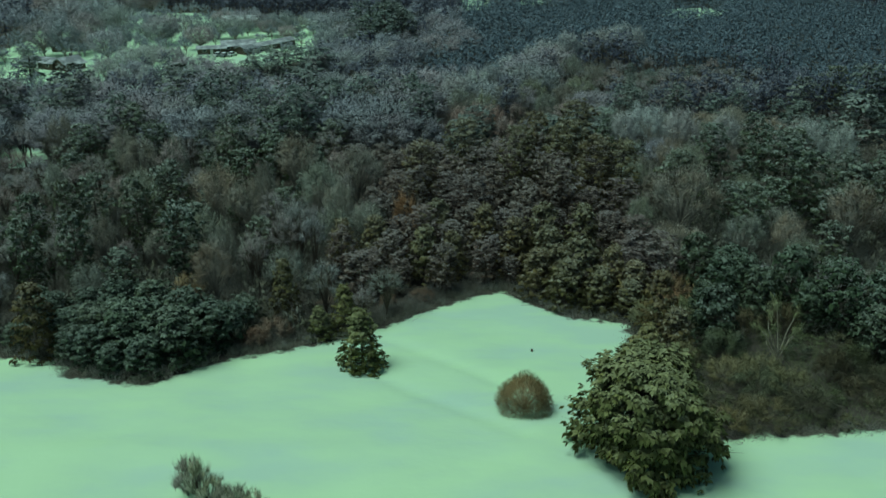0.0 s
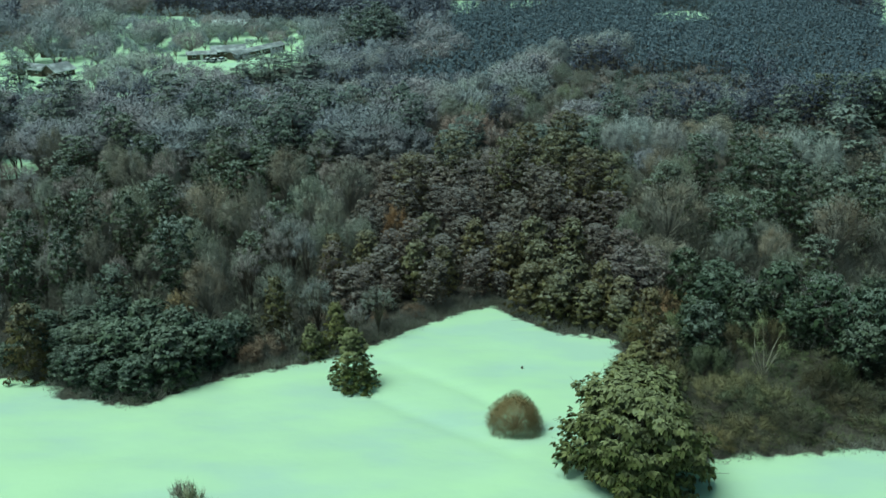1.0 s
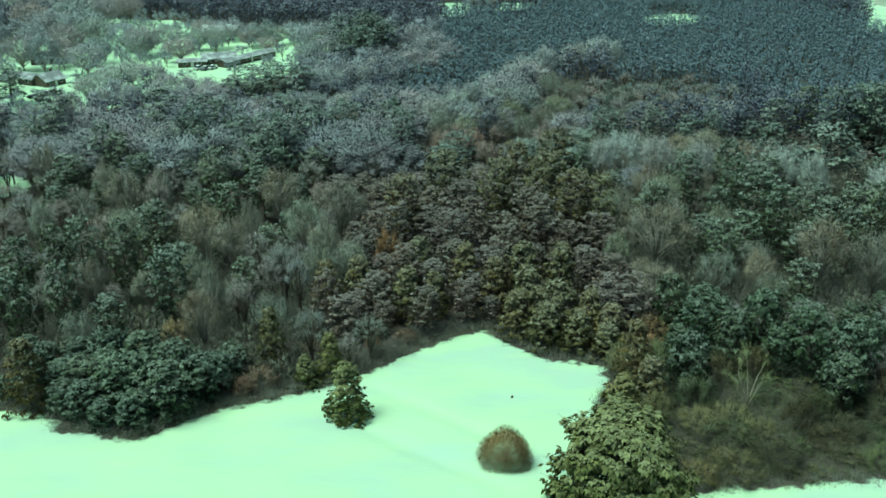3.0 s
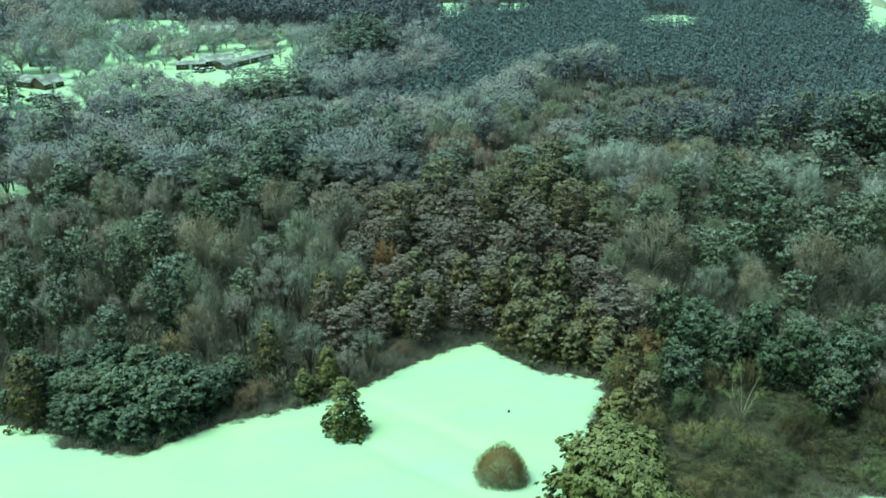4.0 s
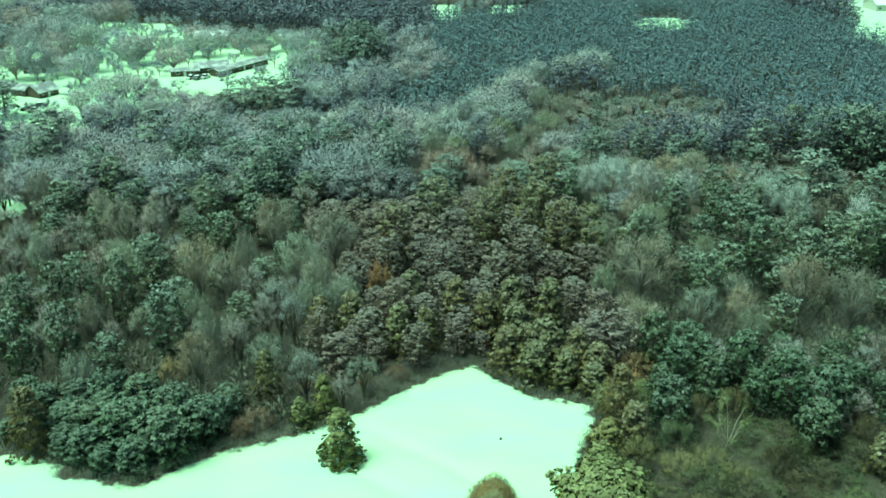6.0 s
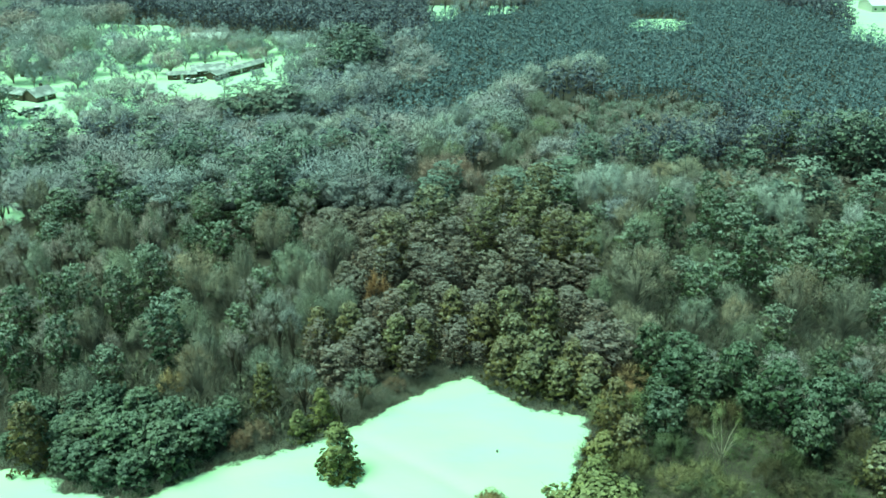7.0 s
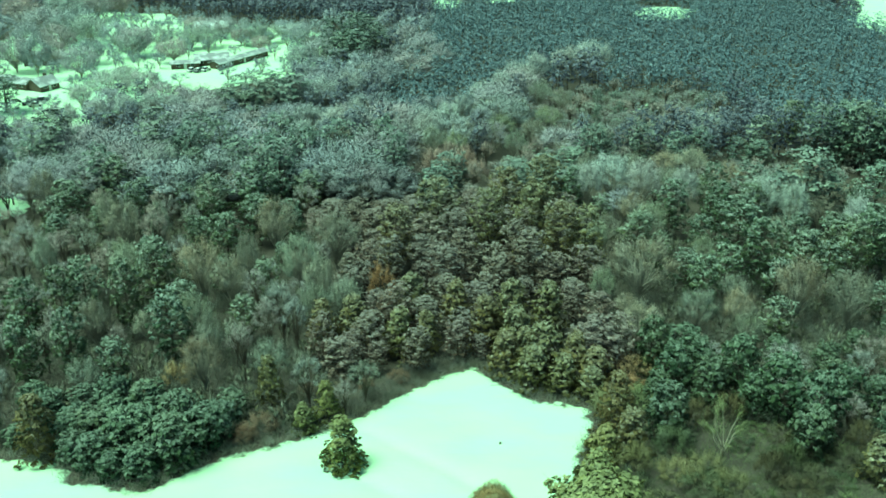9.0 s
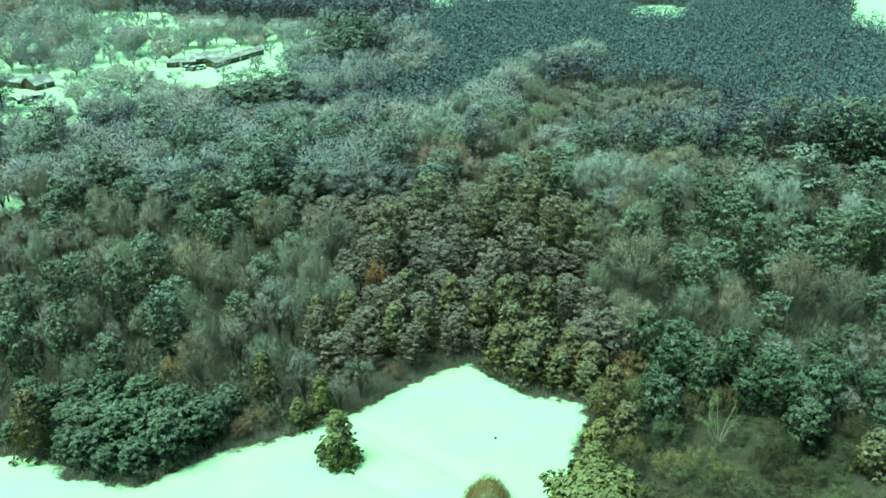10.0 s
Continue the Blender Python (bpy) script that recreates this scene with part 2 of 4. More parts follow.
# ---- trees: each maker gives (wood, foliage) as (verts, faces), base at 0, true size ----
def evergreen(seed, height, radius, bare, pads, per, size, shape, fingers=5, lumps=0.3, spread=1.25, width=0.28):
    """A trunk with branches that end in pads of foliage: several sprays side by side, dark gaps between the pads."""
    rng = np.random.default_rng(seed)
    lean = rng.normal(0, 0.02, 2) * height
    steps = (0, 0.25, 0.5, 0.75, 1) if per > 4 else (0, 1)
    wood = [limb([(lean[0] * t * t, lean[1] * t * t, height * t * 0.96) for t in steps], [0.018 * height * (1 - 0.9 * t) for t in steps], 6 if per > 4 else 4)]
    lobe = rng.uniform(0, 6.28, 4)
    cs, ds, ss, ns = [], [], [], []
    axis = np.array([0, 0, height * (bare + (1 - bare) * 0.35)])
    for b in range(pads):
        t = (b + rng.uniform(0, 1)) / pads
        t = t ** 1.3 if shape == "cone" else t
        a = b * 2.399 + rng.normal(0, 0.35)
        if shape == "cone":
            r = radius * (1.03 - t) ** 0.9
        elif shape == "skirt":
            r = radius * (1.04 - t) ** 0.62
        elif shape == "dome":
            r = radius * math.sqrt(max(0.05, 1 - t ** 2.4)) * (0.85 + 0.15 * t)
        else:
            r = radius * (0.6 + 0.4 * math.sin(min(1.0, t * 1.7) * 1.5708)) * math.sqrt(max(0.04, 1.02 - t ** 2.2))
        r *= 1 + lumps * (math.sin(2 * a + lobe[0] + 3 * t) * 0.5 + math.sin(3 * a + lobe[1] + 7 * t) * 0.4) + rng.normal(0, 0.12)
        r *= 1.0 if b % 3 else 0.6
        way = np.array([math.cos(a), math.sin(a), 0.0])
        rise = {"cone": -0.3 + 0.5 * t, "skirt": -0.25 + 0.5 * t, "dome": 0.1 + 0.4 * t, "pine": -0.1 + 0.6 * t}[shape]
        root = np.array([lean[0] * t * t, lean[1] * t * t, height * (bare + (0.97 - bare) * t)])
        tip = root + way * r + np.array([0, 0, rise * r])
        if per > 4:
            wood.append(limb([root, tip], [0.005 * height * (1.1 - t), 0.01], 3))
        tip[2] = max(tip[2], size * 0.9)
        heart = root + (tip - root) * (0.9 if shape == "cone" else 0.78)
        outward = unit((heart - axis) * (1, 1, 0.8))
        wide = size * spread * (1.15 - 0.4 * t)
        for q in range(per):
            off = rng.normal(0, 0.62, 3) * wide * (1, 1, 0.42 if shape in ("cone", "skirt") else 0.75)
            cs.append(heart + off)
            ds.append(way * 1.0 + unit(off + 1e-3) * (0.7, 0.7, 0.3) + np.array([0, 0, rise * 0.5 - 0.25]) + rng.normal(0, 0.2, 3))
            ss.append(size * rng.uniform(0.65, 1.25))
            ns.append(outward * 0.8 + unit(off * (1, 1, 1.8) + 1e-3) * 0.85 + (0, 0, 0.28))
    cs.append(np.array([lean[0], lean[1], height * 0.96]))
    ds.append(np.array([0.2, 0.1, 1.0]))
    ss.append(size * 0.8)
    ns.append(np.array([0, 0, 1.0]))
    v, f = sprays(np.array(cs), np.array(ds), np.array(ss), rng, fingers, width)
    n = np.repeat(unit(np.array(ns)), 1 + 3 * fingers, axis=0)
    return joined(wood), (v, facing(v, f, n), n)


def bare_tree(seed, height, radius, count, fork=0.28, width=0.03, clumps=26, twig=0.65, low=-0.25, rise=0.25, stout=1.0):
    """A trunk that forks into limbs; each limb ends in a clump of fine twigs, the clumps making up a rounded crown."""
    rng = np.random.default_rng(seed)
    top = np.array([rng.normal(0, 0.02) * height, rng.normal(0, 0.02) * height, height * fork])
    r0 = 0.015 * height
    wood = [limb([(0, 0, -0.2), top * 0.5 + (0.05, 0.05, 0), top], [r0 * 1.2, r0, r0 * 0.85], 5)]
    mid, tall = height * (0.5 + 0.5 * fork) * 0.93, height * (0.5 - 0.5 * fork) * 0.95
    hearts, knees = [], []
    for i in range(clumps):
        up = low + (0.97 - low) * (i + 0.5) / clumps
        a = i * 2.399 + rng.normal(0, 0.3)
        flat = math.sqrt(max(0.0, 1 - up * up)) * rng.uniform(0.5, 0.95)
        e = np.array([math.cos(a) * flat * radius, math.sin(a) * flat * radius, mid + up * tall * rng.uniform(0.7, 0.97)])
        knee = top + (e - top) * 0.45 + np.array([e[0], e[1], 0]) * rng.uniform(-0.05, 0.15) + (0, 0, rng.uniform(-0.03, 0.1) * height) + rng.normal(0, 0.07, 3) * radius
        hearts.append(e)
        knees.append((knee + e) / 2)
        wood.append(limb([top - (0, 0, rng.uniform(0, 0.7) * height * fork), knee, (knee + e) / 2 + rng.normal(0, 0.06, 3) * radius, e], [r0 * 0.4 * stout, r0 * 0.25 * stout, r0 * 0.15 * stout, r0 * 0.05 * stout], 3))
    hearts, knees = np.array(hearts), np.array(knees)
    weight = rng.uniform(0.35, 1.0, clumps)
    pick = rng.choice(clumps, count, p=weight / weight.sum())
    along = unit(hearts - knees)[pick]
    u = rng.uniform(0.15, 1.15, (count, 1))
    c = knees[pick] + (hearts - knees)[pick] * u + rng.normal(0, 1, (count, 3)) * radius * (0.035 + 0.075 * u)
    d = along * 0.9 + unit(c - (0, 0, mid - 0.6 * tall)) * 0.5 + rng.normal(0, 0.55, (count, 3)) + (0, 0, rise)
    v, f = slivers(c, d, rng.uniform(0.5, 1.3, count) * twig, width, rng)
    centre = knees + (hearts - knees) * 0.6
    n = unit(unit((c - (0, 0, mid - 0.4 * tall)) / (radius, radius, tall)) * 0.6 + unit(c - centre[pick] + 1e-3) * 0.9 + (0, 0, 0.1))
    n = np.repeat(n, 3, axis=0)
    return joined(wood), (v, facing(v, f, n), n)


def mound(seed, height, radius, count, width, twig):
    """A dense round bush: many stems fan out from the ground and end in a fuzz of fine twigs."""
    rng = np.random.default_rng(seed)
    wood = []
    for i in range(40):
        a, lift = i * 2.399, rng.uniform(0.15, 1.0)
        out = math.sqrt(max(0.0, 1 - lift * lift)) * radius * 0.8
        tip = np.array([math.cos(a) * out, math.sin(a) * out, height * (0.25 + 0.6 * lift)])
        wood.append(limb([(0.1 * math.cos(a), 0.1 * math.sin(a), -0.1), tip * (0.45, 0.45, 0.6), tip], [0.035, 0.022, 0.008], 3))
    lift, round_it = rng.uniform(-0.35, 1.0, count), rng.uniform(0, 6.283, count)
    flat = np.sqrt(1 - lift * lift)
    way = np.stack([flat * np.cos(round_it), flat * np.sin(round_it), lift], axis=1)
    lobes = 1 + 0.10 * np.sin(3 * np.arctan2(way[:, 1], way[:, 0]) + seed) + 0.07 * np.sin(7 * way[:, 2] + 5 * way[:, 0])
    c = way * (radius, radius, height * 0.66) * (rng.uniform(0.25, 1.0, count) ** 0.4 * lobes)[:, None] + (0, 0, height * 0.32)
    c[:, 2] = np.maximum(c[:, 2], 0.05)
    d = way * 0.6 + rng.normal(0, 0.6, (count, 3)) + (0, 0, 0.35)
    v, f = slivers(c, d, rng.uniform(0.5, 1.2, count) * twig, width, rng)
    n = np.repeat(unit(way + rng.normal(0, 0.25, (count, 3))), 3, axis=0)
    return joined(wood), (v, facing(v, f, n), n)


class Kind:
    """One kind of tree: a few individuals, built once and then set out with copies that share their meshes."""

    def __init__(self, name, label, category, group, made, height, radius, wood_mat, leaf_mat, wood_name="trunk", leaf_name="crown"):
        self.first, self.used, self.h, self.r, self.n = [], [], height, radius, 0
        for w, f in made:
            root = tagged(new(name), label, category, group)
            part(wood_name, mesh_from(name + "_" + wood_name, w[0], w[1], wood_mat), root)
            part(leaf_name, mesh_from(name + "_" + leaf_name, f[0], f[1], leaf_mat, f[2]), root)
            self.first.append(root)
            self.used.append(False)

    def put(self, x, y, h, r, label="", turn=None):
        i = self.n % len(self.first)
        self.n += 1
        turn = random.uniform(0, 6.283) if turn is None else turn
        m = Matrix.Translation((x, y, ground_z(x, y) - 0.05)) @ Matrix.Rotation(turn, 4, "Z") @ Matrix.Diagonal((r / self.r, r / self.r, h / self.h, 1))
        if self.used[i]:
            ob = copy_thing(self.first[i], m)
        else:
            ob, self.used[i] = self.first[i], True
            ob.matrix_basis = m
        if label:
            ob["label"] = label
        return ob


# ---- the lie of the land ----
def smooth(t):
    t = min(1.0, max(0.0, t))
    return t


TRACKS = [(-6.4, 91.9, 7.3, 79.0), (-6.7, 81.4, 4.8, 71.5)]


def ground_z(x, y):
    z = 1.0 - 5.0 * smooth((y - 66) / 46) - 1.8 * smooth((y - 112) / 150)
    if y < 100:
        for ax, ay, bx, by in TRACKS:
            dx, dy = bx - ax, by - ay
            t = ((x - ax) * dx + (y - ay) * dy) / (dx * dx + dy * dy)
            d = math.hypot(x - ax - t * dx, y - ay - t * dy)
            if -0.1 < t < 1.3:
                z -= 0.28 * math.exp(-(d / 0.9) ** 2)
        z += 0.22 * noise.noise((x * 0.11 + y * 0.05, y * 0.22 - x * 0.1, 7))
    return z + 0.18 * noise.noise((x * 0.06, y * 0.06, 0)) + 0.05 * noise.noise((x * 0.25, y * 0.25, 3))


def inside(poly, x, y):
    hit, j = False, len(poly) - 1
    for i in range(len(poly)):
        (xi, yi), (xj, yj) = poly[i], poly[j]
        if (yi > y) != (yj > y) and x < (xj - xi) * (y - yi) / (yj - yi) + xi:
            hit = not hit
        j = i
    return hit


def edge_distance(poly, x, y):
    best = 1e9
    for (ax, ay), (bx, by) in zip(poly, poly[1:] + poly[:1]):
        dx, dy = bx - ax, by - ay
        t = max(0, min(1, ((x - ax) * dx + (y - ay) * dy) / (dx * dx + dy * dy + 1e-9)))
        best = min(best, math.hypot(x - ax - t * dx, y - ay - t * dy))
    return best


FIELD = [(-95, 88), (-51, 86.9), (-44, 85.6), (-41.6, 81.8), (-37.6, 80.8), (-32.1, 79), (-29.6, 80.8), (-24.7, 85.6), (-18.8, 88.5), (-12.6, 92), (-7.4, 96.1), (-1.1, 102.6), (3.6, 107.7), (8.5, 110.1),
         (11.9, 104.3), (16.5, 99.6), (23.0, 97.4), (22.8, 92), (19.7, 84.7), (17.8, 78), (18.5, 70), (25.1, 67.5), (32.9, 68.5), (42.4, 69.4), (95, 72), (140, -120), (-140, -120)]
YARDS = [(-158, 300), (-172, 380), (-162, 436), (-150, 440), (-142, 437), (-122, 436), (-105, 412), (-62, 395), (-47, 390), (-30, 372), (-24, 330), (-34, 304), (-52, 300), (-66, 287), (-76, 284), (-88, 268), (-94, 250), (-98, 232), (-106, 226), (-120, 228), (-150, 240)]
TOP_SNOW = [(9, 447), (21, 447), (25, 470), (27, 500), (8, 500)]
FAR_LAWN = [(38, 466), (54, 472), (62, 500), (44, 500)]
TOP_RIGHT = [(203, 398), (212, 374), (300, 346), (360, 540), (250, 520), (226, 450)]
CLEARING = [(106, 424), (110, 440), (120, 454), (131, 456), (142, 444), (135, 424), (126, 416), (113, 416)]
GLADE = [(-89, 173), (-84, 168), (-86, 182), (-96, 191), (-106, 190)]
WHITE = [FIELD, YARDS, TOP_SNOW, FAR_LAWN, TOP_RIGHT, CLEARING, GLADE]
DRY_GRASS = [(-5, 192), (-2, 212), (15, 216), (17, 198)]
GAP = [(86, 203), (98, 204), (107, 197), (118, 189), (106, 171), (93, 180), (81, 187)]
SCRUB = [(27, 211), (35, 262), (61, 276), (93, 269), (91, 236), (52, 215)]
BRUSH = [(19.6, 77), (18.5, 70.5), (25.1, 68), (42.4, 70), (64, 72), (60, 84), (54, 87), (44, 91), (35, 100), (32.6, 112), (25, 99), (23.3, 92.4)]
PLANTATION = [(-12, 222), (-7.6, 287), (7, 360), (10, 446), (66, 460), (74, 512), (190, 512), (204, 430), (202, 396), (212, 372), (230, 336), (122, 212), (100, 235), (94, 272), (62, 280), (66, 312), (44, 291), (15, 248)]
STAND = [(-20, 172), (36, 172), (32, 136), (31, 108), (27, 101), (17, 101.5), (12, 106), (9, 112), (3, 109.5), (-4, 104), (-12, 97), (-14, 106), (-7, 122), (-17, 142)]
THICKET = [(-52, 88), (-44, 86.5), (-41, 82.8), (-37, 82), (-32, 80.5), (-27, 85), (-22, 90), (-24, 98), (-36, 101), (-52, 98)]


def build_ground():
    """One sheet to the horizon, finest where the camera passes nearest, with the share of snow on its corners."""
    xs = [-4000, -2000, -1000, -600] + list(range(-400, -120, 8)) + list(range(-120, -64, 4)) + [v * 0.8 for v in range(-80, 89)] + list(range(72, 124, 4)) + list(range(124, 404, 8)) + [600, 1000, 2000, 4000]
    ys = [-4000, -1000, -400, -200, -120, -60, 0, 20, 40] + [50 + v * 0.8 for v in range(0, 87)] + list(range(120, 300, 5)) + list(range(300, 620, 6)) + [700, 900, 1300, 2000, 4000]
    verts = [(x, y, ground_z(x, y)) for y in ys for x in xs]
    nx = len(xs)
    faces = [(j * nx + i, j * nx + i + 1, (j + 1) * nx + i + 1, (j + 1) * nx + i) for j in range(len(ys) - 1) for i in range(nx - 1)]
    me = mesh_from("ground", verts, faces, M_GROUND)
    share = me.attributes.new("snow", "FLOAT", "POINT")
    vals = []
    for x, y, z in verts:
        v = 0.0
        if abs(x) < 420 and y < 620:
            for p in WHITE:
                d = edge_distance(p, x, y)
                v = max(v, 0.5 + 0.35 * min(1.0, d / 1.6) if inside(p, x, y) else 0.5 - 0.5 * min(1.0, d / 1.8))
            if inside(DRY_GRASS, x, y):
                v = 0.3
            if inside(SCRUB, x, y):
                v = 0.37
            if inside(BRUSH, x, y):
                v = 0.22
        vals.append(1.2 if v > 0.8 else v)
    share.data.foreach_set("value", vals)
    for poly in me.polygons:
        poly.use_smooth = True
    tagged(new("ground", me), "snow-covered field with leaf litter under the trees", "ground", kind="structure")


build_ground()

# ---- kinds of trees ----
PINES = Kind("pine_tree", "tall green pine with thin snow on its branches in mixed woodland", "tree", "pines of the woodland",
             [evergreen(10 + i, 15, 4.2, 0.22, 84, 9, 0.52, "pine", 4, 0.3, 1.15) for i in range(5)], 15, 4.2, M_BARK, M_PINE)
STAND_PINES = Kind("pine_tree", "slim grey-green pine dusted with snow in a dense stand", "tree", "pines of the dense stand",
                   [evergreen(30 + i, 12, 2.9, 0.2, 80, 8, 0.36, "pine", 4, 0.3, 1.15) for i in range(5)], 12, 2.9, M_BARK, M_STAND)
CEDARS = Kind("cedar_tree", "olive-green cone-shaped cedar with branches down to the snow", "tree", "cedars at the field's edge",
              [evergreen(50 + i, 7, 2.4, 0.13, 76, 10, 0.40, "cone", 5, 0.12, 1.1, 0.23) for i in range(4)], 7, 2.4, M_BARK, M_CEDAR)
TALL_PINES = Kind("pine_tree", "tall olive-grey pine dusted with snow above the dense stand", "tree", "pines of the dense stand",
                  [evergreen(20 + i, 15, 4.2, 0.16, 120, 10, 0.42, "dome", 4, 0.3, 1.15) for i in range(3)], 15, 4.2, M_BARK, M_EDGE)
EDGE_PINES = Kind("pine_tree", "bushy olive-green pine at the tip of the snowy field", "tree", "pines of the woodland",
                  [evergreen(40 + i, 8, 3.1, 0.14, 90, 10, 0.4, "skirt", 4, 0.25, 1.1) for i in range(3)], 8, 3.1, M_BARK, M_EDGE)
BROADS = Kind("evergreen_tree", "low bushy blue-green evergreen tree with snow on its leaves", "tree", "bushy evergreens",
              [evergreen(70 + i, 7, 3.2, 0.06, 90, 10, 0.42, "dome", 4, 0.3, 1.15) for i in range(4)], 7, 3.2, M_BARK, M_BROAD)
BARES = Kind("bare_tree", "leafless pale grey tree with fine frosted twigs", "tree", "leafless trees",
             [bare_tree(90 + i, 13, 5.0, 8500, 0.28, 0.029, 46, 0.42, -0.4, 0.25, 1.35) for i in range(5)], 13, 5.0, M_PALE_BARK, M_TAN)
FROST_BARES = Kind("bare_tree", "leafless tree with a pale frosted rounded crown", "tree", "leafless trees",
                   [bare_tree(100 + i, 13, 5.0, 9500, 0.28, 0.034, 46, 0.42, -0.4) for i in range(5)], 13, 5.0, M_PALE_BARK, M_FROST)
SLIM_BARES = Kind("young_tree", "slim leafless tree with upright grey-brown twigs", "tree", "leafless trees",
                  [bare_tree(110 + i, 11, 2.6, 2600, 0.35, 0.018, 22, 0.45) for i in range(4)], 11, 2.6, M_BARK, M_SLIM)
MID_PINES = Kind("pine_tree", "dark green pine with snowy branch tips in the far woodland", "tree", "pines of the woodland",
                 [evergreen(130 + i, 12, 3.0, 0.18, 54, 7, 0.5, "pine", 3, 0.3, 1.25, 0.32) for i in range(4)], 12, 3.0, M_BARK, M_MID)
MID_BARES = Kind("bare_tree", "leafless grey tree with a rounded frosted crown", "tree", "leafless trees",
                 [bare_tree(150 + i, 12, 4.0, 7000, 0.26, 0.037, 36, 0.45, -0.6) for i in range(5)], 12, 4.0, M_PALE_BARK, M_TWIG_HAZY)
YARD_BARES = Kind("bare_tree", "leafless grey tree with a broad round crown by the houses", "tree", "leafless trees",
                  [bare_tree(160 + i, 12, 5.5, 8000, 0.2, 0.052, 64, 0.46, -0.9, 0.2) for i in range(4)], 12, 5.5, M_PALE_BARK, M_YARD)

SHRUBS = Kind("shrub", "leafless olive-brown shrub in the tangled thicket", "shrub", "shrubs of the thicket",
              [bare_tree(170 + i, 3.4, 2.0, 2600, 0.1, 0.018, 20, 0.4, -0.6) for i in range(4)], 3.4, 2.0, M_BARK, M_BRUSH, "stem", "crown")

THICKET_BUSHES = [Kind("bush", "broad leafless %s bush with fine dense stems in the thicket" % tone, "bush", "bushes of the thicket",
                       [bare_tree(176 + 2 * j + i, 4, 3.2, 8000, 0.08, 0.017, 30, 0.4, -0.45) for i in range(2)], 4, 3.2, M_BARK, mat, "stem", "crown")
                  for j, (tone, mat) in enumerate([("olive", M_BRUSH), ("dark brown", M_DARK_STEM), ("pale tan", M_OLIVE), ("straw-coloured", M_STRAW), ("reddish-brown", M_RUSSET)])]

taken = {}


def room(x, y, gap):
    """Is there room for a tree here, and if so, take it."""
    for i in (-1, 0, 1):
        for j in (-1, 0, 1):
            for u, v, g in taken.get((int(x // 8) + i, int(y // 8) + j), ()):
                if (u - x) ** 2 + (v - y) ** 2 < (0.5 * (gap + g)) ** 2:
                    return False
    claim(x, y, gap)
    return True


def claim(x, y, gap):
    taken.setdefault((int(x // 8), int(y // 8)), []).append((x, y, gap))


# ---- single trees that stand out: x, y, height, crown radius ----
def set_out(kind, rows, share=1.4, label="", wide=1.0):
    for x, y, h, r in rows:
        kind.put(x, y, h, wide * r, label)
        claim(x, y, share * r)


set_out(PINES, [(-63.6, 174.6, 13, 4.1), (-48.8, 179.9, 13, 4.2), (-55, 159.3, 13, 3.3), (-34.3, 167, 14, 4.4), (-40, 159.9, 14, 4), (-35.2, 146.7, 13, 3.7), (-43.3, 128.6, 16, 4.1), (-54.8, 118.6, 16, 3.6), (-51.8, 120.7, 15, 3.2),
                (-45.5, 120.5, 15, 3), (-36.2, 110.9, 15, 3.8), (-60.2, 118.2, 14, 3.1), (-41.3, 147.5, 12, 2.9), (-54.5, 104.2, 13, 2.8), (-48.5, 105.2, 14, 3)])
set_out(PINES, [(50.9, 158.6, 15, 4.3), (63.1, 170.3, 14, 3.8), (60.3, 156.8, 15, 4.3), (59.5, 143.5, 16, 4.8), (60.3, 135.7, 15, 4.2), (67.1, 158.9, 14, 3.6), (69.8, 143.5, 13, 3.5), (76.1, 135.2, 16, 5.1), (83.3, 140.3, 15, 4.1),
                (69.7, 128.7, 13, 3.8), (47.4, 125.9, 13, 3.5), (34.2, 174.3, 12, 2.9), (-29.6, 170.3, 13, 4.3), (-30.9, 156.7, 12, 3.7), (99, 218, 14.5, 4.6)])
set_out(TALL_PINES, [(13.5, 148.8, 15, 4.5), (21.6, 148.6, 16, 4.9), (25.9, 141.7, 15, 4.3), (30.5, 141.6, 14, 3.9), (26.2, 165.8, 15, 4.7), (4.4, 158, 14, 5.2), (-4, 145.2, 13, 4.4), (18.5, 164.2, 13, 3.9)], 1.3)
set_out(STAND_PINES, [(-5, 135.3, 11, 3.7), (17.7, 140.8, 12, 3.7), (-14, 109, 10, 2.8), (28.5, 117.4, 9, 3.2)], 1.3)
set_out(EDGE_PINES, [(-9.6, 117.6, 9, 3.5), (-0.9, 125.2, 9, 3.7), (6.2, 122.4, 9, 3.1), (10.8, 116.7, 8, 3), (15.1, 120.2, 9, 3.2), (20.8, 119.1, 9, 3.6), (-2.8, 113.5, 8, 2.9), (-14.5, 116.5, 8, 2.6), (1.5, 114.5, 7, 2.6), (14.8, 113.1, 8, 3.1),
                     (18.5, 106.5, 8.5, 3.6), (22.3, 104, 8, 2.9), (15.7, 108, 7, 2.4), (-19.8, 97.7, 8, 2), (-46.4, 87, 8.6, 2.9), (12.8, 107.6, 6.5, 2.6), (25, 102.4, 6.4, 2.8), (20.6, 101.6, 5.8, 2.8), (24.2, 99.4, 4.8, 2.4), (16.4, 103.4, 6.5, 2.7)])
set_out(EDGE_PINES, [(25.2, 90.2, 9, 2.8), (26.2, 85.6, 6, 2.4), (54.5, 79.4, 5.6, 2.5)], 1.4, "slim olive-green pine beside the snowy field")
set_out(CEDARS, [(-14.9, 92.6, 4.4, 1.9), (-12.0, 94.6, 6.8, 2.0), (22.6, 84.5, 5.6, 2.5), (20.8, 78.6, 5.6, 2.6)], 1.5, "olive-green cedar at the woodland's edge beside the snowy field")
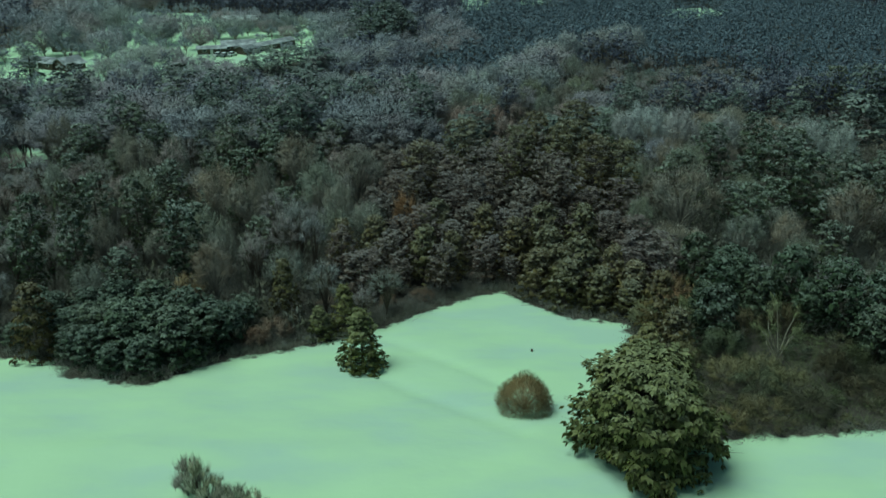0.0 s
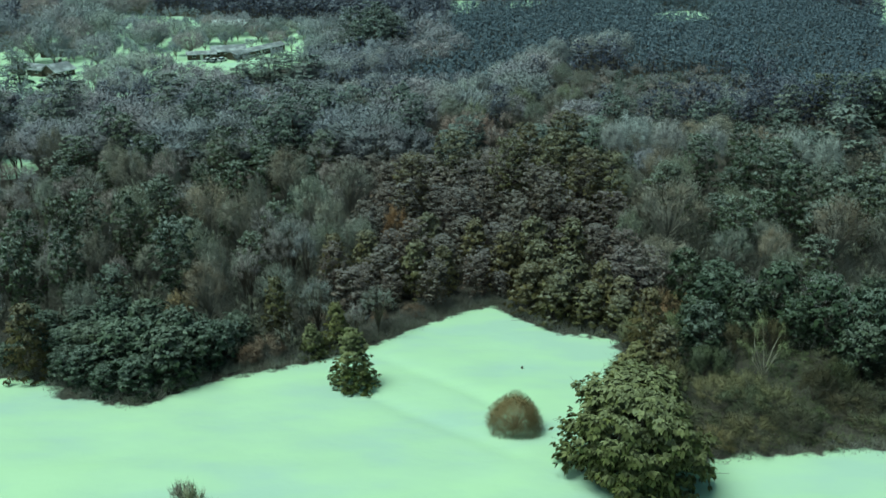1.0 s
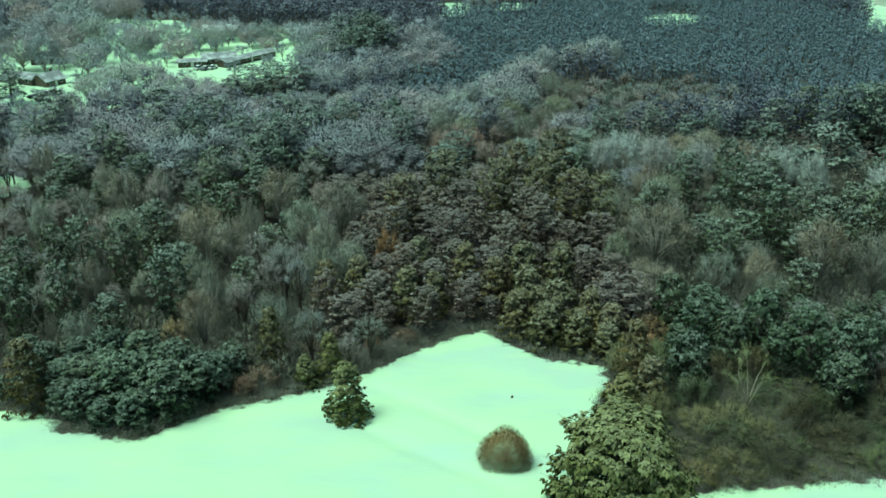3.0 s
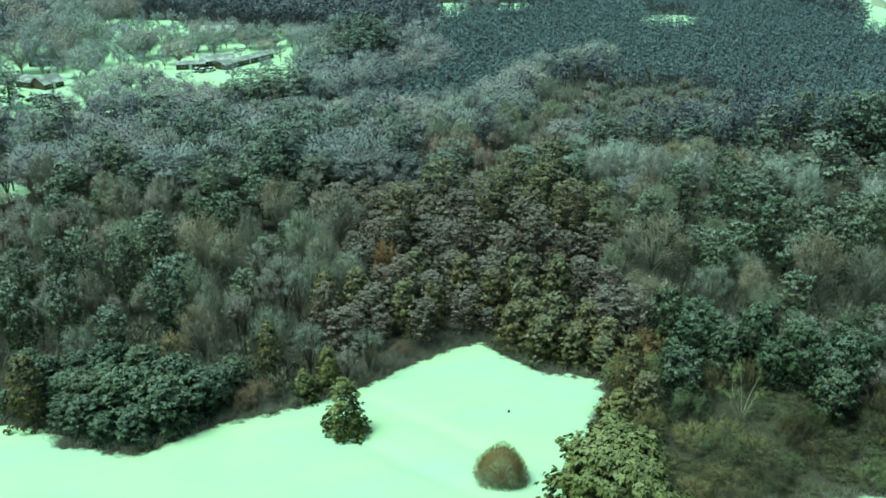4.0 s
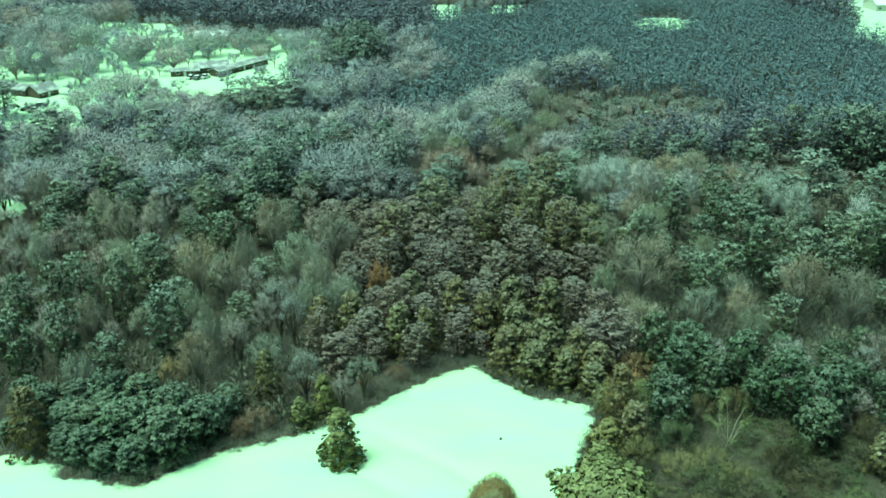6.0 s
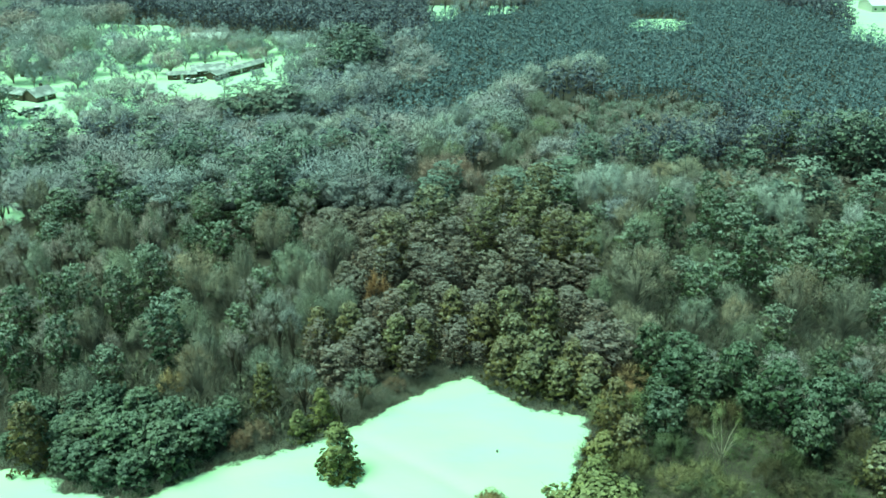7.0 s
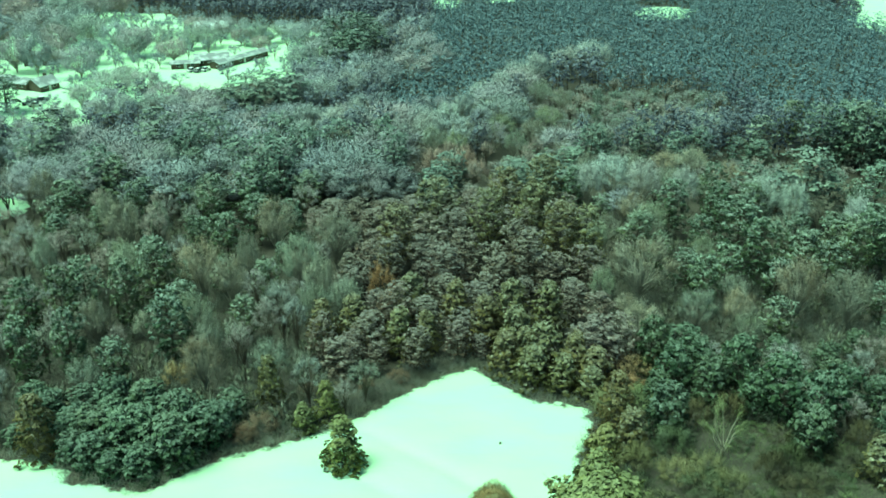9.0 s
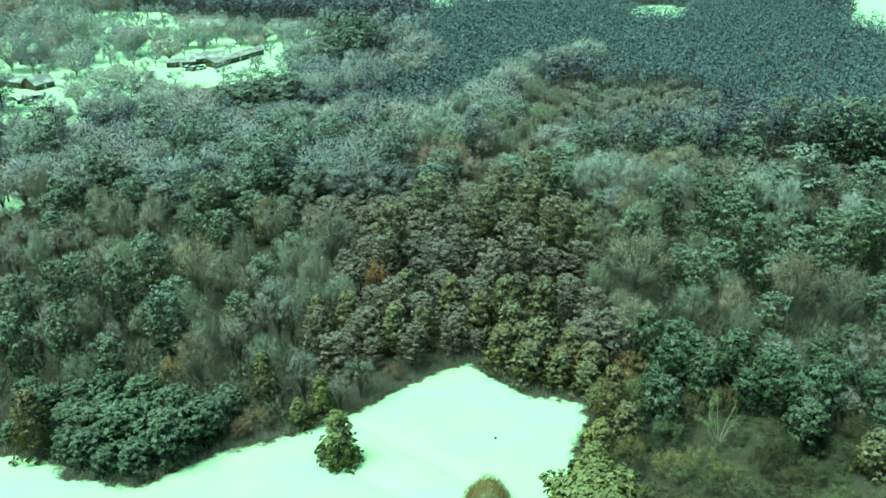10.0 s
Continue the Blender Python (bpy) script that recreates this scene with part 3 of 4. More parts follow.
LONE = Kind("cedar_tree", "lone small olive-green cedar standing in the open snow", "tree", "cedars at the field's edge", [evergreen(65, 8.5, 2.25, 0.06, 96, 10, 0.4, "cone", 5, 0.12, 1.1, 0.23)], 8.5, 2.25, M_BARK, M_CEDAR)
LONE.put(-9.0, 84.4, 7.4, 2.6, turn=0.0)
BIG = Kind("cedar_tree", "large dense olive-green cedar at the edge of the snow", "tree", "cedars at the field's edge", [evergreen(61, 10, 7.0, 0.03, 250, 24, 0.52, "dome", 5, 0.4, 1.25, 0.26)], 10, 7.0, M_BARK, M_CEDAR)
BIG.put(18.0, 64.8, 9.6, 7.4, turn=0.0)
claim(18.3, 65.3, 9)
set_out(BROADS, [(-40.6, 97.3, 6, 2.5), (-35, 93.8, 7, 2.9), (-29.9, 90.7, 7, 2.8), (-26.6, 88.6, 6, 2.6), (-40.7, 89.5, 6.5, 2.8), (-35.1, 87, 7, 3), (-29.8, 85, 6.5, 2.9), (-39.2, 84.6, 5.5, 2.2), (-32.7, 82.8, 5, 2.3), (-43.4, 89, 5, 1.9)], 1.2, wide=1.25)
set_out(BROADS, [(34.4, 107.7, 9, 2.6), (36, 101.6, 9, 2.8), (40, 97.2, 9, 3), (44.5, 99.9, 9.5, 3), (47.9, 93.9, 9.5, 3.1), (50.4, 88.4, 11, 3.4), (44.7, 94.1, 8, 2.5), (48.2, 84.1, 7, 2.5), (31.8, 89.7, 7.5, 2.9), (40.6, 104.5, 8, 2.4), (57.1, 94.2, 9, 2.7),
                 (32.4, 96.6, 6, 1.8)], wide=1.1)
set_out(BARES, [(-14.3, 142.7, 14, 4.9), (-26.5, 149.8, 14, 4.7), (-19.8, 132.9, 14, 4.2), (-36.3, 130.6, 14, 4.3), (-30.3, 126.7, 13, 3.7), (38.1, 130.1, 13, 6.9), (61.7, 121.3, 13, 5.3), (-48, 149.8, 13, 2.7), (-59.4, 155.8, 13, 2.8), (-49.9, 123.2, 12, 2.7), (-77.8, 171.3, 12, 3.1), (-63.9, 135.4, 12, 2.7),
                (-29.4, 135.8, 12, 2.5), (-15.8, 126.1, 12, 3.3), (-29.6, 107.5, 12, 3.1), (44.5, 118.5, 9, 3.6), (50.7, 118.3, 9, 3), (30.9, 126.9, 9, 2.8)], 1.3)
set_out(SLIM_BARES, [(-20.8, 116.5, 13, 3.1), (-25.1, 106.7, 11, 2.4), (-22.5, 113, 12, 2.4), (-18.5, 113.5, 12, 2.2), (-48, 146, 12, 2.3)], 1.3)
set_out(FROST_BARES, [(-56.7, 188, 13, 4.9), (-58.7, 183.2, 13, 3.3), (42, 175.6, 14, 5.4), (48.2, 171.7, 14, 4.6), (36.9, 172.6, 13, 3.6), (56, 166.9, 14, 3.5), (75.4, 157.5, 14, 5.4), (70.1, 161.2, 13, 4.1), (84.6, 149.6, 13, 3.7), (-28.6, 211.5, 12, 5.2),
                      (-21.1, 224.3, 12, 5.1), (-16.2, 231.8, 12, 4.7)], 1.3)
set_out(FROST_BARES, [(-28.1, 253.5, 12, 6.4), (-20.3, 262.2, 12, 5.9), (-15.9, 277.2, 12, 5.5), (-37.4, 251.6, 12, 5)], 1.3)
set_out(BARES, [(-18, 203.5, 12, 5), (-24.9, 191.4, 12, 4.5), (-35, 189.5, 12, 4.4)], 1.3)
set_out(FROST_BARES, [(-4.2, 208.1, 12, 4.8), (3, 214.1, 12, 4.4), (9.3, 227.2, 11, 4.3), (13.2, 236.9, 12, 4.5), (20, 251.5, 12, 5.1), (26.4, 262, 13, 5.6), (32.4, 275.1, 12, 4.8), (40.1, 279.4, 14, 5.6), (49.9, 294.1, 13, 5.8), (61.6, 304, 14, 5.7),
                      (66.8, 301, 13, 4.9), (55.3, 298.2, 12, 4.4), (35.7, 272.9, 11, 4.4), (-8.7, 208.2, 11, 3.7), (6.2, 223.8, 11, 3.3), (23.2, 248, 10, 4)], 1.3, "frosted pale leafless tree in a row along the plantation")
set_out(FROST_BARES, [(-94.5, 267, 11, 8.1), (-84.4, 268.3, 11, 7.1), (-100.7, 257.4, 10, 5.8), (-95.1, 283.2, 10, 6.3), (-88.2, 235.2, 11, 5.6), (-96.2, 231.6, 10, 5.2), (-97.5, 217.4, 9, 4.4), (-82.3, 241.3, 11, 5.4), (-76, 246.8, 10, 4.9)], 1.1, "broad frosted leafless tree at the edge of the snowy yards")
set_out(FROST_BARES, [(-92.3, 197.7, 10, 4), (-86.3, 200.1, 11, 4.1), (-84.5, 209.5, 11, 4.8), (-88.2, 185.2, 10, 3.5), (-76.6, 203.2, 11, 4.4), (-99.2, 207.5, 9, 3.6)], 1.1)
set_out(BARES, [(4.3, 208, 10, 4), (19.6, 235.8, 10, 5.1), (29.1, 235, 10, 3.8), (9.9, 205.9, 10, 4.5), (22.9, 220.1, 10, 4.2), (30.6, 217.7, 9, 4.5), (38.2, 257.6, 10, 4.8), (44.1, 250.7, 9, 4.7), (15, 218.6, 10, 3.9), (37.4, 233.9, 8, 4.5),
                (-2.7, 201, 9, 3.3), (25, 207.6, 9, 4)], 1.2, "leafless tan tree with a rounded crown beside a clearing")
set_out(THICKET_BUSHES[3], [(-3.5, 194, 5.5, 3), (0.5, 191, 5, 3.2), (4, 195, 6, 3.4), (8, 192, 5.5, 3.2), (11.5, 196, 6, 3.4), (2, 199, 6, 3.4), (8, 200, 6, 3.2), (14.5, 192, 5, 3)], 1.2, "broad pale tan leafless bush in a woodland clearing")
set_out(MID_BARES, [(3.5, 321.6, 13, 8.8), (-2.9, 342.4, 12, 6.2), (-1.3, 292, 12, 8.1), (8.8, 307.4, 11, 5.7), (-7.7, 305.7, 11, 5.6)], 1.3, "large leafless olive-grey tree beside the pine plantation")
set_out(MID_PINES, [(-17.2, 336, 15, 5.6), (-24.4, 322.7, 14, 4.8), (-22.4, 346, 15, 5.6), (-12.9, 325, 14, 4.6), (-19, 327, 14, 4.6), (-29.2, 315.9, 16, 3.8), (-20.4, 312.8, 17, 4), (-25.1, 302, 14, 3.6), (-19.5, 299, 14, 3.6), (-14.2, 304, 15, 3.8)], 0.9, "broad dark green pine by the snowy yards")
set_out(MID_PINES, [(-50.9, 256.7, 10, 4.1), (-42.5, 257.6, 11, 4.8), (-36, 252.9, 10, 4), (-54.2, 247.5, 9, 4), (-45, 246.3, 10, 3.9)], 1.2, "dark pine at the edge of the snowy yards")
set_out(FROST_BARES, [(-61.9, 245, 9, 4.2), (-68.4, 245.1, 9, 4.2), (-54.8, 231, 10, 4.3), (-31.8, 252.9, 10, 4.4)], 1.2, "frosted leafless tree at the edge of the snowy yards")
MID_PINES.put(-124, 259, 10, 4.2, "broad dark pine at the edge of the snowy yards")
claim(-124, 259, 8)
PALE = Kind("bare_tree", "pale leafless tree with stout whitish branches in the thicket", "tree", "leafless trees",
            [bare_tree(121, 8.6, 3.4, 1300, 0.16, 0.02, 9, 0.6, -0.7, 0.3, 1.5)], 8.6, 3.4, M_FROST_BARK, M_OLIVE)
PALE.put(37.5, 84.8, 9.0, 3.6)
claim(37.5, 84.8, 4.5)
for rows in ([(-151.6, 344.7, 13, 7.1), (-136.6, 336.8, 14, 7.8), (-131.4, 355.9, 14, 9.6), (-117.5, 346.9, 13, 7.1), (-107.2, 338.5, 12, 6.1), (-173.3, 392.4, 13, 7), (-159.4, 407.9, 13, 6.7), (-148.6, 417.7, 13, 7.4), (-141.4, 428.6, 12, 6.5), (-180.3, 428.5, 12, 7.6),
              (-193.7, 432, 12, 5.4), (-117.1, 303, 11, 6.3), (-108.6, 334.4, 9, 5.2), (-135.3, 311.5, 12, 4.8), (-142.7, 311.6, 12, 4.4), (-131.4, 318.3, 11, 4.1), (-119.9, 324.2, 10, 4.6), (-141.1, 367.1, 13, 7), (-154.2, 367.1, 13, 7)],
             [(-90.7, 326.9, 9, 5.5), (-83.6, 352.4, 9, 5.5), (-66.8, 359.6, 9, 5.1), (-82.6, 375.9, 8, 5.8), (-60.4, 362.9, 8, 5.2), (-54.3, 369.8, 9, 4.8), (-90.1, 350.9, 8, 4.1), (-103.5, 355.7, 8, 4.6), (-71.3, 358.7, 7, 3.7), (-40.7, 306, 11, 4.8), (-40.4, 342.7, 12, 7.1),
              (-34.6, 315.6, 11, 5.4), (-28.9, 320.5, 11, 5), (-48.5, 360.8, 9, 5.1), (-95.7, 384.7, 7, 3.9), (-61.4, 346.5, 6, 2.7)]):
    set_out(YARD_BARES, rows, 0.9, "leafless tree standing in a snowy yard by the houses")

RUSTY = Kind("shrub", "rusty-brown leafless shrub at the edge of the woodland", "shrub", "rusty shrubs",
             [bare_tree(180 + i, 5, 2.4, 2200, 0.15, 0.024, 24, 0.45, -0.6) for i in range(2)], 5, 2.4, M_BARK, M_RUST, "stem", "crown")
for x, y, h, r in [(30.4, 104.2, 5.0, 2.8), (33.4, 106.5, 4.4, 2.2), (29.6, 99.5, 4.0, 2.4), (-6, 129.5, 10.5, 2.8), (-34, 104, 5, 2.2), (4, 201, 5, 3), (11, 204, 4.5, 3)]:
    RUSTY.put(x, y, h, r)
    claim(x, y, 1.2 * r)
set_out(THICKET_BUSHES[4], [(-20.5, 92, 3, 2.5), (-22.3, 89.6, 2.6, 1.8), (-15.2, 101.9, 3, 2.4), (-7.4, 103.4, 3, 2.7), (-2.7, 106.2, 2.6, 2.5), (-11.9, 99.9, 2.4, 1.9), (-18.8, 94.9, 3, 1.9), (-38, 102.6, 3, 2.4), (-10.6, 103.6, 2.8, 2.1)], 0.9, "leafless reddish-brown bush under the trees at the field's edge")
for x, y, h in [(55, 253.5, 6.5), (52.5, 240, 5.5), (60, 246, 5)]:
    MID_PINES.put(x, y, h, 1.1, "narrow dark evergreen standing in grey scrub")
    claim(x, y, 4)
for i in range(9):
    x, y = 12 + 6.5 * i + random.uniform(-2, 2), 452 + random.uniform(-8, 8)
    SLIM_BARES.put(x, y, random.uniform(12, 16), 2.4, "tall slim leafless tree before a far snowy field")
    claim(x, y, 5)
for x, y, gap in [(-76, 326, 16), (-66, 327, 14), (-60, 338, 10), (-124.5, 288, 16), (-134, 291, 12), (-139, 326, 14), (-89, 388, 18), (-54, 380, 12), (-82, 318, 12), (-119, 270, 12), (-72, 305, 26)]:
    claim(x, y, gap)


yard_shrubs = []
for i in range(1500):
    x, y = random.uniform(-165, -30), random.uniform(236, 432)
    lawn = -92 < x < -60 and 296 < y < 318 or -84 < x < -52 and 342 < y < 352
    if inside(YARDS, x, y) and not lawn and edge_distance(YARDS, x, y) > 1 and room(x, y, 6.5):
        yard_shrubs.append((x, y, random.uniform(4, 8), random.uniform(2.4, 3.8)))


def choose(x, y):
    """What grows at a place: (kind, height, radius, gap) or None."""
    q = random.random()
    vary = random.uniform(0.6, 1.05)
    if inside(GLADE, x, y) or x < -60 and 118 < y < 150 and q < 0.5:
        return SLIM_BARES, 9 * vary, 2.2, 3.6
    if x < -0.45 * y and 132 < y < 172:
        return SLIM_BARES, 7 * vary, 2.0, 4.4
    if any(inside(p, x, y) for p in WHITE) or inside(DRY_GRASS, x, y):
        return None
    if inside(GAP, x, y):
        return SLIM_BARES, 5 * vary, 1.6, 5.5
    if inside(BRUSH, x, y):
        return (random.choice(THICKET_BUSHES[:3]), random.uniform(2.6, 4.8), random.uniform(2.2, 3.4), 3.1) if q < 0.75 else (SHRUBS, random.uniform(1.4, 2.6), 1.9, 2.4)
    if inside(SCRUB, x, y):
        if q < 0.25:
            return (MID_PINES, 5 * vary, 1.4, 7)
        return (SLIM_BARES, 6.5 * vary, 2.6, 4.2) if q < 0.85 else (SLIM_BARES, 5 * vary, 2.6, 3.6)
    if inside(THICKET, x, y):
        return BROADS, 5.0 * vary, 2.4 * vary, 3.4
    if inside(STAND, x, y):
        if y < 106:
            return CEDARS, 5.5 * vary, 2.0, 3.2
        return STAND_PINES, (11 if y < 160 else 8.5) * vary * random.uniform(0.85, 1.15), 3.1 * vary, 3.6
    near = y < 165
    if x < -4 and y < 172:
        if edge_distance(FIELD, x, y) < 9:
            return (SLIM_BARES, 9 * vary, 1.9, 2.5) if q < 0.8 else (BROADS, 5.5 * vary, 2.0, 3.0)
        if q < 0.45:
            return PINES, 12 * vary, 3.6 * vary, 5.4
        return (BARES, 11.5 * vary, 4.2 * vary, 5.4) if q < 0.7 else (SLIM_BARES, 10 * vary, 2.6 * vary, 3.6)
    if x < -4:
        return (MID_PINES, 14 * vary, 3.2 * vary, 4.4) if q < (0.2 if x < -52 else 0.42) else (MID_BARES, 14 * vary, 5.2 * vary, 5.2)
    if x > 84 and y > 186:
        return MID_PINES, 15 * vary, 3.1 * vary, 3.6
    if y > 197 and 42 < x <= 84:
        return (MID_PINES, 10 * vary, 2.6 * vary, 4.2) if q < 0.75 else (SLIM_BARES, 8 * vary, 2.4, 4.0)
    if y > 174 and x > 40:
        return (SLIM_BARES, 7 * vary, 2.6, 3.6) if q < 0.5 else (BARES, 9 * vary, 4.2, 6.2)
    if y > 172:
        return (MID_PINES, 8 * vary, 2.4, 4.4) if q < 0.3 else (SLIM_BARES, 8 * vary, 2.4, 4.4)
    if near and y < 112:
        return (BROADS, 8 * vary, 3.0 * vary, 4.6) if q < 0.65 else (SLIM_BARES, 8 * vary, 2.6, 4.0)
    if q < (0.78 if x > 60 else 0.5 if y < 152 else 0.3):
        return (PINES if near else MID_PINES), 12.5 * vary, 3.6 * vary, 6.0
    return (BARES if near else MID_BARES), 11.5 * vary, 4.4 * vary, 6.2


NEAR_END = 205
cells = [(x, y) for y in np.arange(70, 278, 2.2) for x in np.arange(-0.57 * y - 10, 0.57 * y + 10, 2.2)]
random.shuffle(cells)
for cx, cy in cells:
    x, y = float(cx) + random.uniform(-1, 1), float(cy) + random.uniform(-1, 1)
    if inside(PLANTATION, x, y) or y > NEAR_END and not inside(SCRUB, x, y):
        continue
    got = choose(x, y)
    if got is None:
        continue
    kind, h, r, gap = got
    margin = edge_distance(FIELD, x, y) if y < 115 else 9
    if margin < 0.5 * r or not room(x, y, gap):
        continue
    kind.put(x, y, h, 1.08 * r)
undergrowth, scrub_bushes = [], []
for cx, cy in cells:
    x, y = float(cx) + random.uniform(-1, 1), float(cy) + random.uniform(-1, 1)
    if inside(SCRUB, x, y) and room(x, y, 1.8):
        scrub_bushes.append((x, y, random.uniform(1.5, 3.6), random.uniform(1.4, 2.4)))
    elif (y < 168 or inside(GAP, x, y)) and not any(inside(p, x, y) for p in (FIELD, GLADE, BRUSH, STAND)) and (y > 115 or edge_distance(FIELD, x, y) > 3) and room(x, y, 1.4):
        undergrowth.append((x, y, random.uniform(2, 4.5), random.uniform(1.3, 2.2)))


# ---- far woods: too many to count, one object for each kind of wood ----
def wood_of(name, label, makers, spots, mat, wood_mat):
    leaf, wood = [], []
    for x, y, h, r in spots:
        w, f, h0, r0 = random.choice(makers[0] if y < 262 else makers[1])
        a = random.uniform(0, 6.283)
        turn = np.array([[math.cos(a), -math.sin(a), 0], [math.sin(a), math.cos(a), 0], [0, 0, 1]])
        at = np.array([x, y, ground_z(x, y) - 0.05])
        size = np.array([r / r0, r / r0, h / h0])
        leaf.append(((f[0] * size) @ turn.T + at, f[1], f[2] @ turn.T))
        wood.append(((w[0] * size) @ turn.T + at, w[1]))
    root = tagged(new(name), label, "woods", kind="stuff")
    for part_name, pieces, m in (("crowns", leaf, mat), ("trunks", wood, wood_mat)):
        v, f = joined(pieces)
        n = np.concatenate([p[2] for p in pieces]) if part_name == "crowns" else None
        tagged(part(part_name, mesh_from(name + "_" + part_name, v, f, m, n), root), kind="stuff")


UNDER = [(*bare_tree(190 + i, 3.4, 2.0, 400, 0.1, 0.055, 7, 0.62, -0.6, 0.8), 3.4, 2.0) for i in range(4)]
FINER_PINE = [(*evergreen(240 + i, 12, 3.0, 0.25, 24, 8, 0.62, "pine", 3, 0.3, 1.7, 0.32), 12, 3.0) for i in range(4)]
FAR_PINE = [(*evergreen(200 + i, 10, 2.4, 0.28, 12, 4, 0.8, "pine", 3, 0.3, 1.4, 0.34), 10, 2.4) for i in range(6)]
YOUNG_PINE = [(*evergreen(210 + i, 8, 2.4, 0.15, 13, 4, 0.64, "dome", 3, 0.25, 1.5, 0.34), 8, 2.4) for i in range(6)]
FAR_BARE = [(*bare_tree(220 + i, 11, 4.0, 1100, 0.28, 0.095, 18, 0.6, -0.5), 11, 4.0) for i in range(5)]
plantation, far_pines, far_bares = [], [], []
for y in np.arange(204, 512, 2.6):
    for x in np.arange(-0.56 * y - 8, 0.56 * y + 8, 2.6):
        px, py = float(x) + random.uniform(-1.1, 1.1), float(y) + random.uniform(-1.1, 1.1)
        if any(inside(p, px, py) for p in (YARDS, TOP_SNOW, FAR_LAWN, TOP_RIGHT, CLEARING)):
            continue
        if inside(PLANTATION, px, py):
            if room(px, py, 3.4):
                plantation.append((px, py, random.uniform(6, 9.5), random.uniform(1.9, 2.9)))
        elif py > NEAR_END and not inside(SCRUB, px, py):
            pines = px > 84 or py > 280 and px > 60 or px > 40 and random.random() < 0.7 or (py > 385 and px < 12 and px > -190) or (px + 17) ** 2 + (py - 325) ** 2 < 150 or random.random() < (0.32 if py < 300 and px < 0 else 0.2)
            gap = 4.7 if pines else 6.4
            if -86 < px < -40 and 256 < py < 300:
                continue
            if room(px, py, gap):
                low = 0.85 if -100 < px < -36 and py < 300 else 1.0
                if not pines and py < 300:
                    MID_BARES.put(px, py, low * random.uniform(8, 13), random.uniform(3.6, 5.0))
                    continue
                (far_pines if pines else far_bares).append((px, py, low * random.uniform(9, 14), random.uniform(2.4, 3.4)) if pines else (px, py, low * random.uniform(8, 13), random.uniform(3.6, 5.0)))
wood_of("pine_plantation", "dense plantation of young haze-blue pines dusted with snow", (YOUNG_PINE, YOUNG_PINE), plantation, M_YOUNG_HAZY, M_BARK)
wood_of("far_pine_woods", "dark haze-blue pine woods beyond the snowy yards", (FINER_PINE, FAR_PINE), far_pines, M_FAR_HAZY, M_BARK)
wood_of("undergrowth", "thin grey-brown leafless shrubs under the woodland trees", (UNDER, UNDER), undergrowth, M_UNDER, M_BARK)
wood_of("scrub_bushes", "low grey-brown leafless scrub in a woodland clearing", (UNDER, UNDER), scrub_bushes, M_SCRUB, M_BARK)
wood_of("yard_shrubs", "small leafless trees and shrubs scattered over the snowy yards", (FAR_BARE, FAR_BARE), yard_shrubs, M_YARD, M_PALE_BARK)
wood_of("far_leafless_woods", "grey leafless woods around the snowy yards", (FAR_BARE, FAR_BARE), far_bares, M_TWIG_HAZY, M_PALE_BARK)


# ---- brush along the field's edges and in the clearings ----
def brush(name, label, mat, spots, high, rng, per=60, width=0.03):
    c, d, ln = [], [], []
    for x, y, k in spots:
        z = ground_z(x, y)
        n = int(per * k)
        p = rng.normal(0, 0.45, (n, 3)) * (1, 1, 0.0) + (x, y, z)
        p[:, 2] += rng.uniform(0, 0.5, n) * high * k
        c.append(p)
        d.append(rng.normal(0, 0.55, (n, 3)) + (0, 0, 0.9))
        ln.append(rng.uniform(0.4, 1.0, n) * high * k)
    v, f = slivers(np.concatenate(c), np.concatenate(d), np.concatenate(ln), width, rng)
    tagged(new(name, mesh_from(name, v, f, mat)), label, "brush", kind="stuff")


rng = np.random.default_rng(5)
edge_spots, thick_spots, scrub_spots = [], [], []
for i in range(9000):
    x, y = float(rng.uniform(-56, 66)), float(rng.uniform(66, 114))
    if inside(FIELD, x, y):
        continue
    if inside(BRUSH, x, y):
        thick_spots.append((x, y, float(rng.uniform(0.5, 1.3))))
    elif edge_distance(FIELD, x, y) < 5.0:
        edge_spots.append((x, y, float(rng.uniform(0.4, 1.1))))
for i in range(2600):
    x, y = float(rng.uniform(-6, 94)), float(rng.uniform(190, 277))
    if inside(SCRUB, x, y) or inside(DRY_GRASS, x, y):
        scrub_spots.append((x, y, float(rng.uniform(0.5, 1.4))))
wood_spots = []
for i in range(5200):
    x, y = float(rng.uniform(-78, 76)), float(rng.uniform(84, 146))
    if not any(inside(p, x, y) for p in (FIELD, BRUSH, STAND, THICKET)) and edge_distance(FIELD, x, y) > 2.5:
        wood_spots.append((x, y, float(rng.uniform(0.5, 1.5))))
brush("woodland_brush", "brown leafless brush and saplings under the woodland trees", M_UNDER, wood_spots, 2.8, rng, 26, 0.018)
for i in range(150):
    x = float(rng.uniform(21, 62))
    edge_spots.append((x, 67.9 + 0.06 * (x - 21) + float(rng.normal(0, 0.35)), float(rng.uniform(0.15, 0.45))))
brush("edge_brush", "brown dry brush along the edge of the snowy field", M_UNDER, edge_spots, 1.5, rng, 60, 0.02)
brush("thicket_brush", "tangled olive-brown thicket behind the snowy field", M_BRUSH, thick_spots, 0.9, rng, 22, 0.016)
brush("scrub_grass", "dry grey-brown grass and scrub in a woodland clearing", M_SCRUB, scrub_spots, 1.6, rng, 40, 0.05)


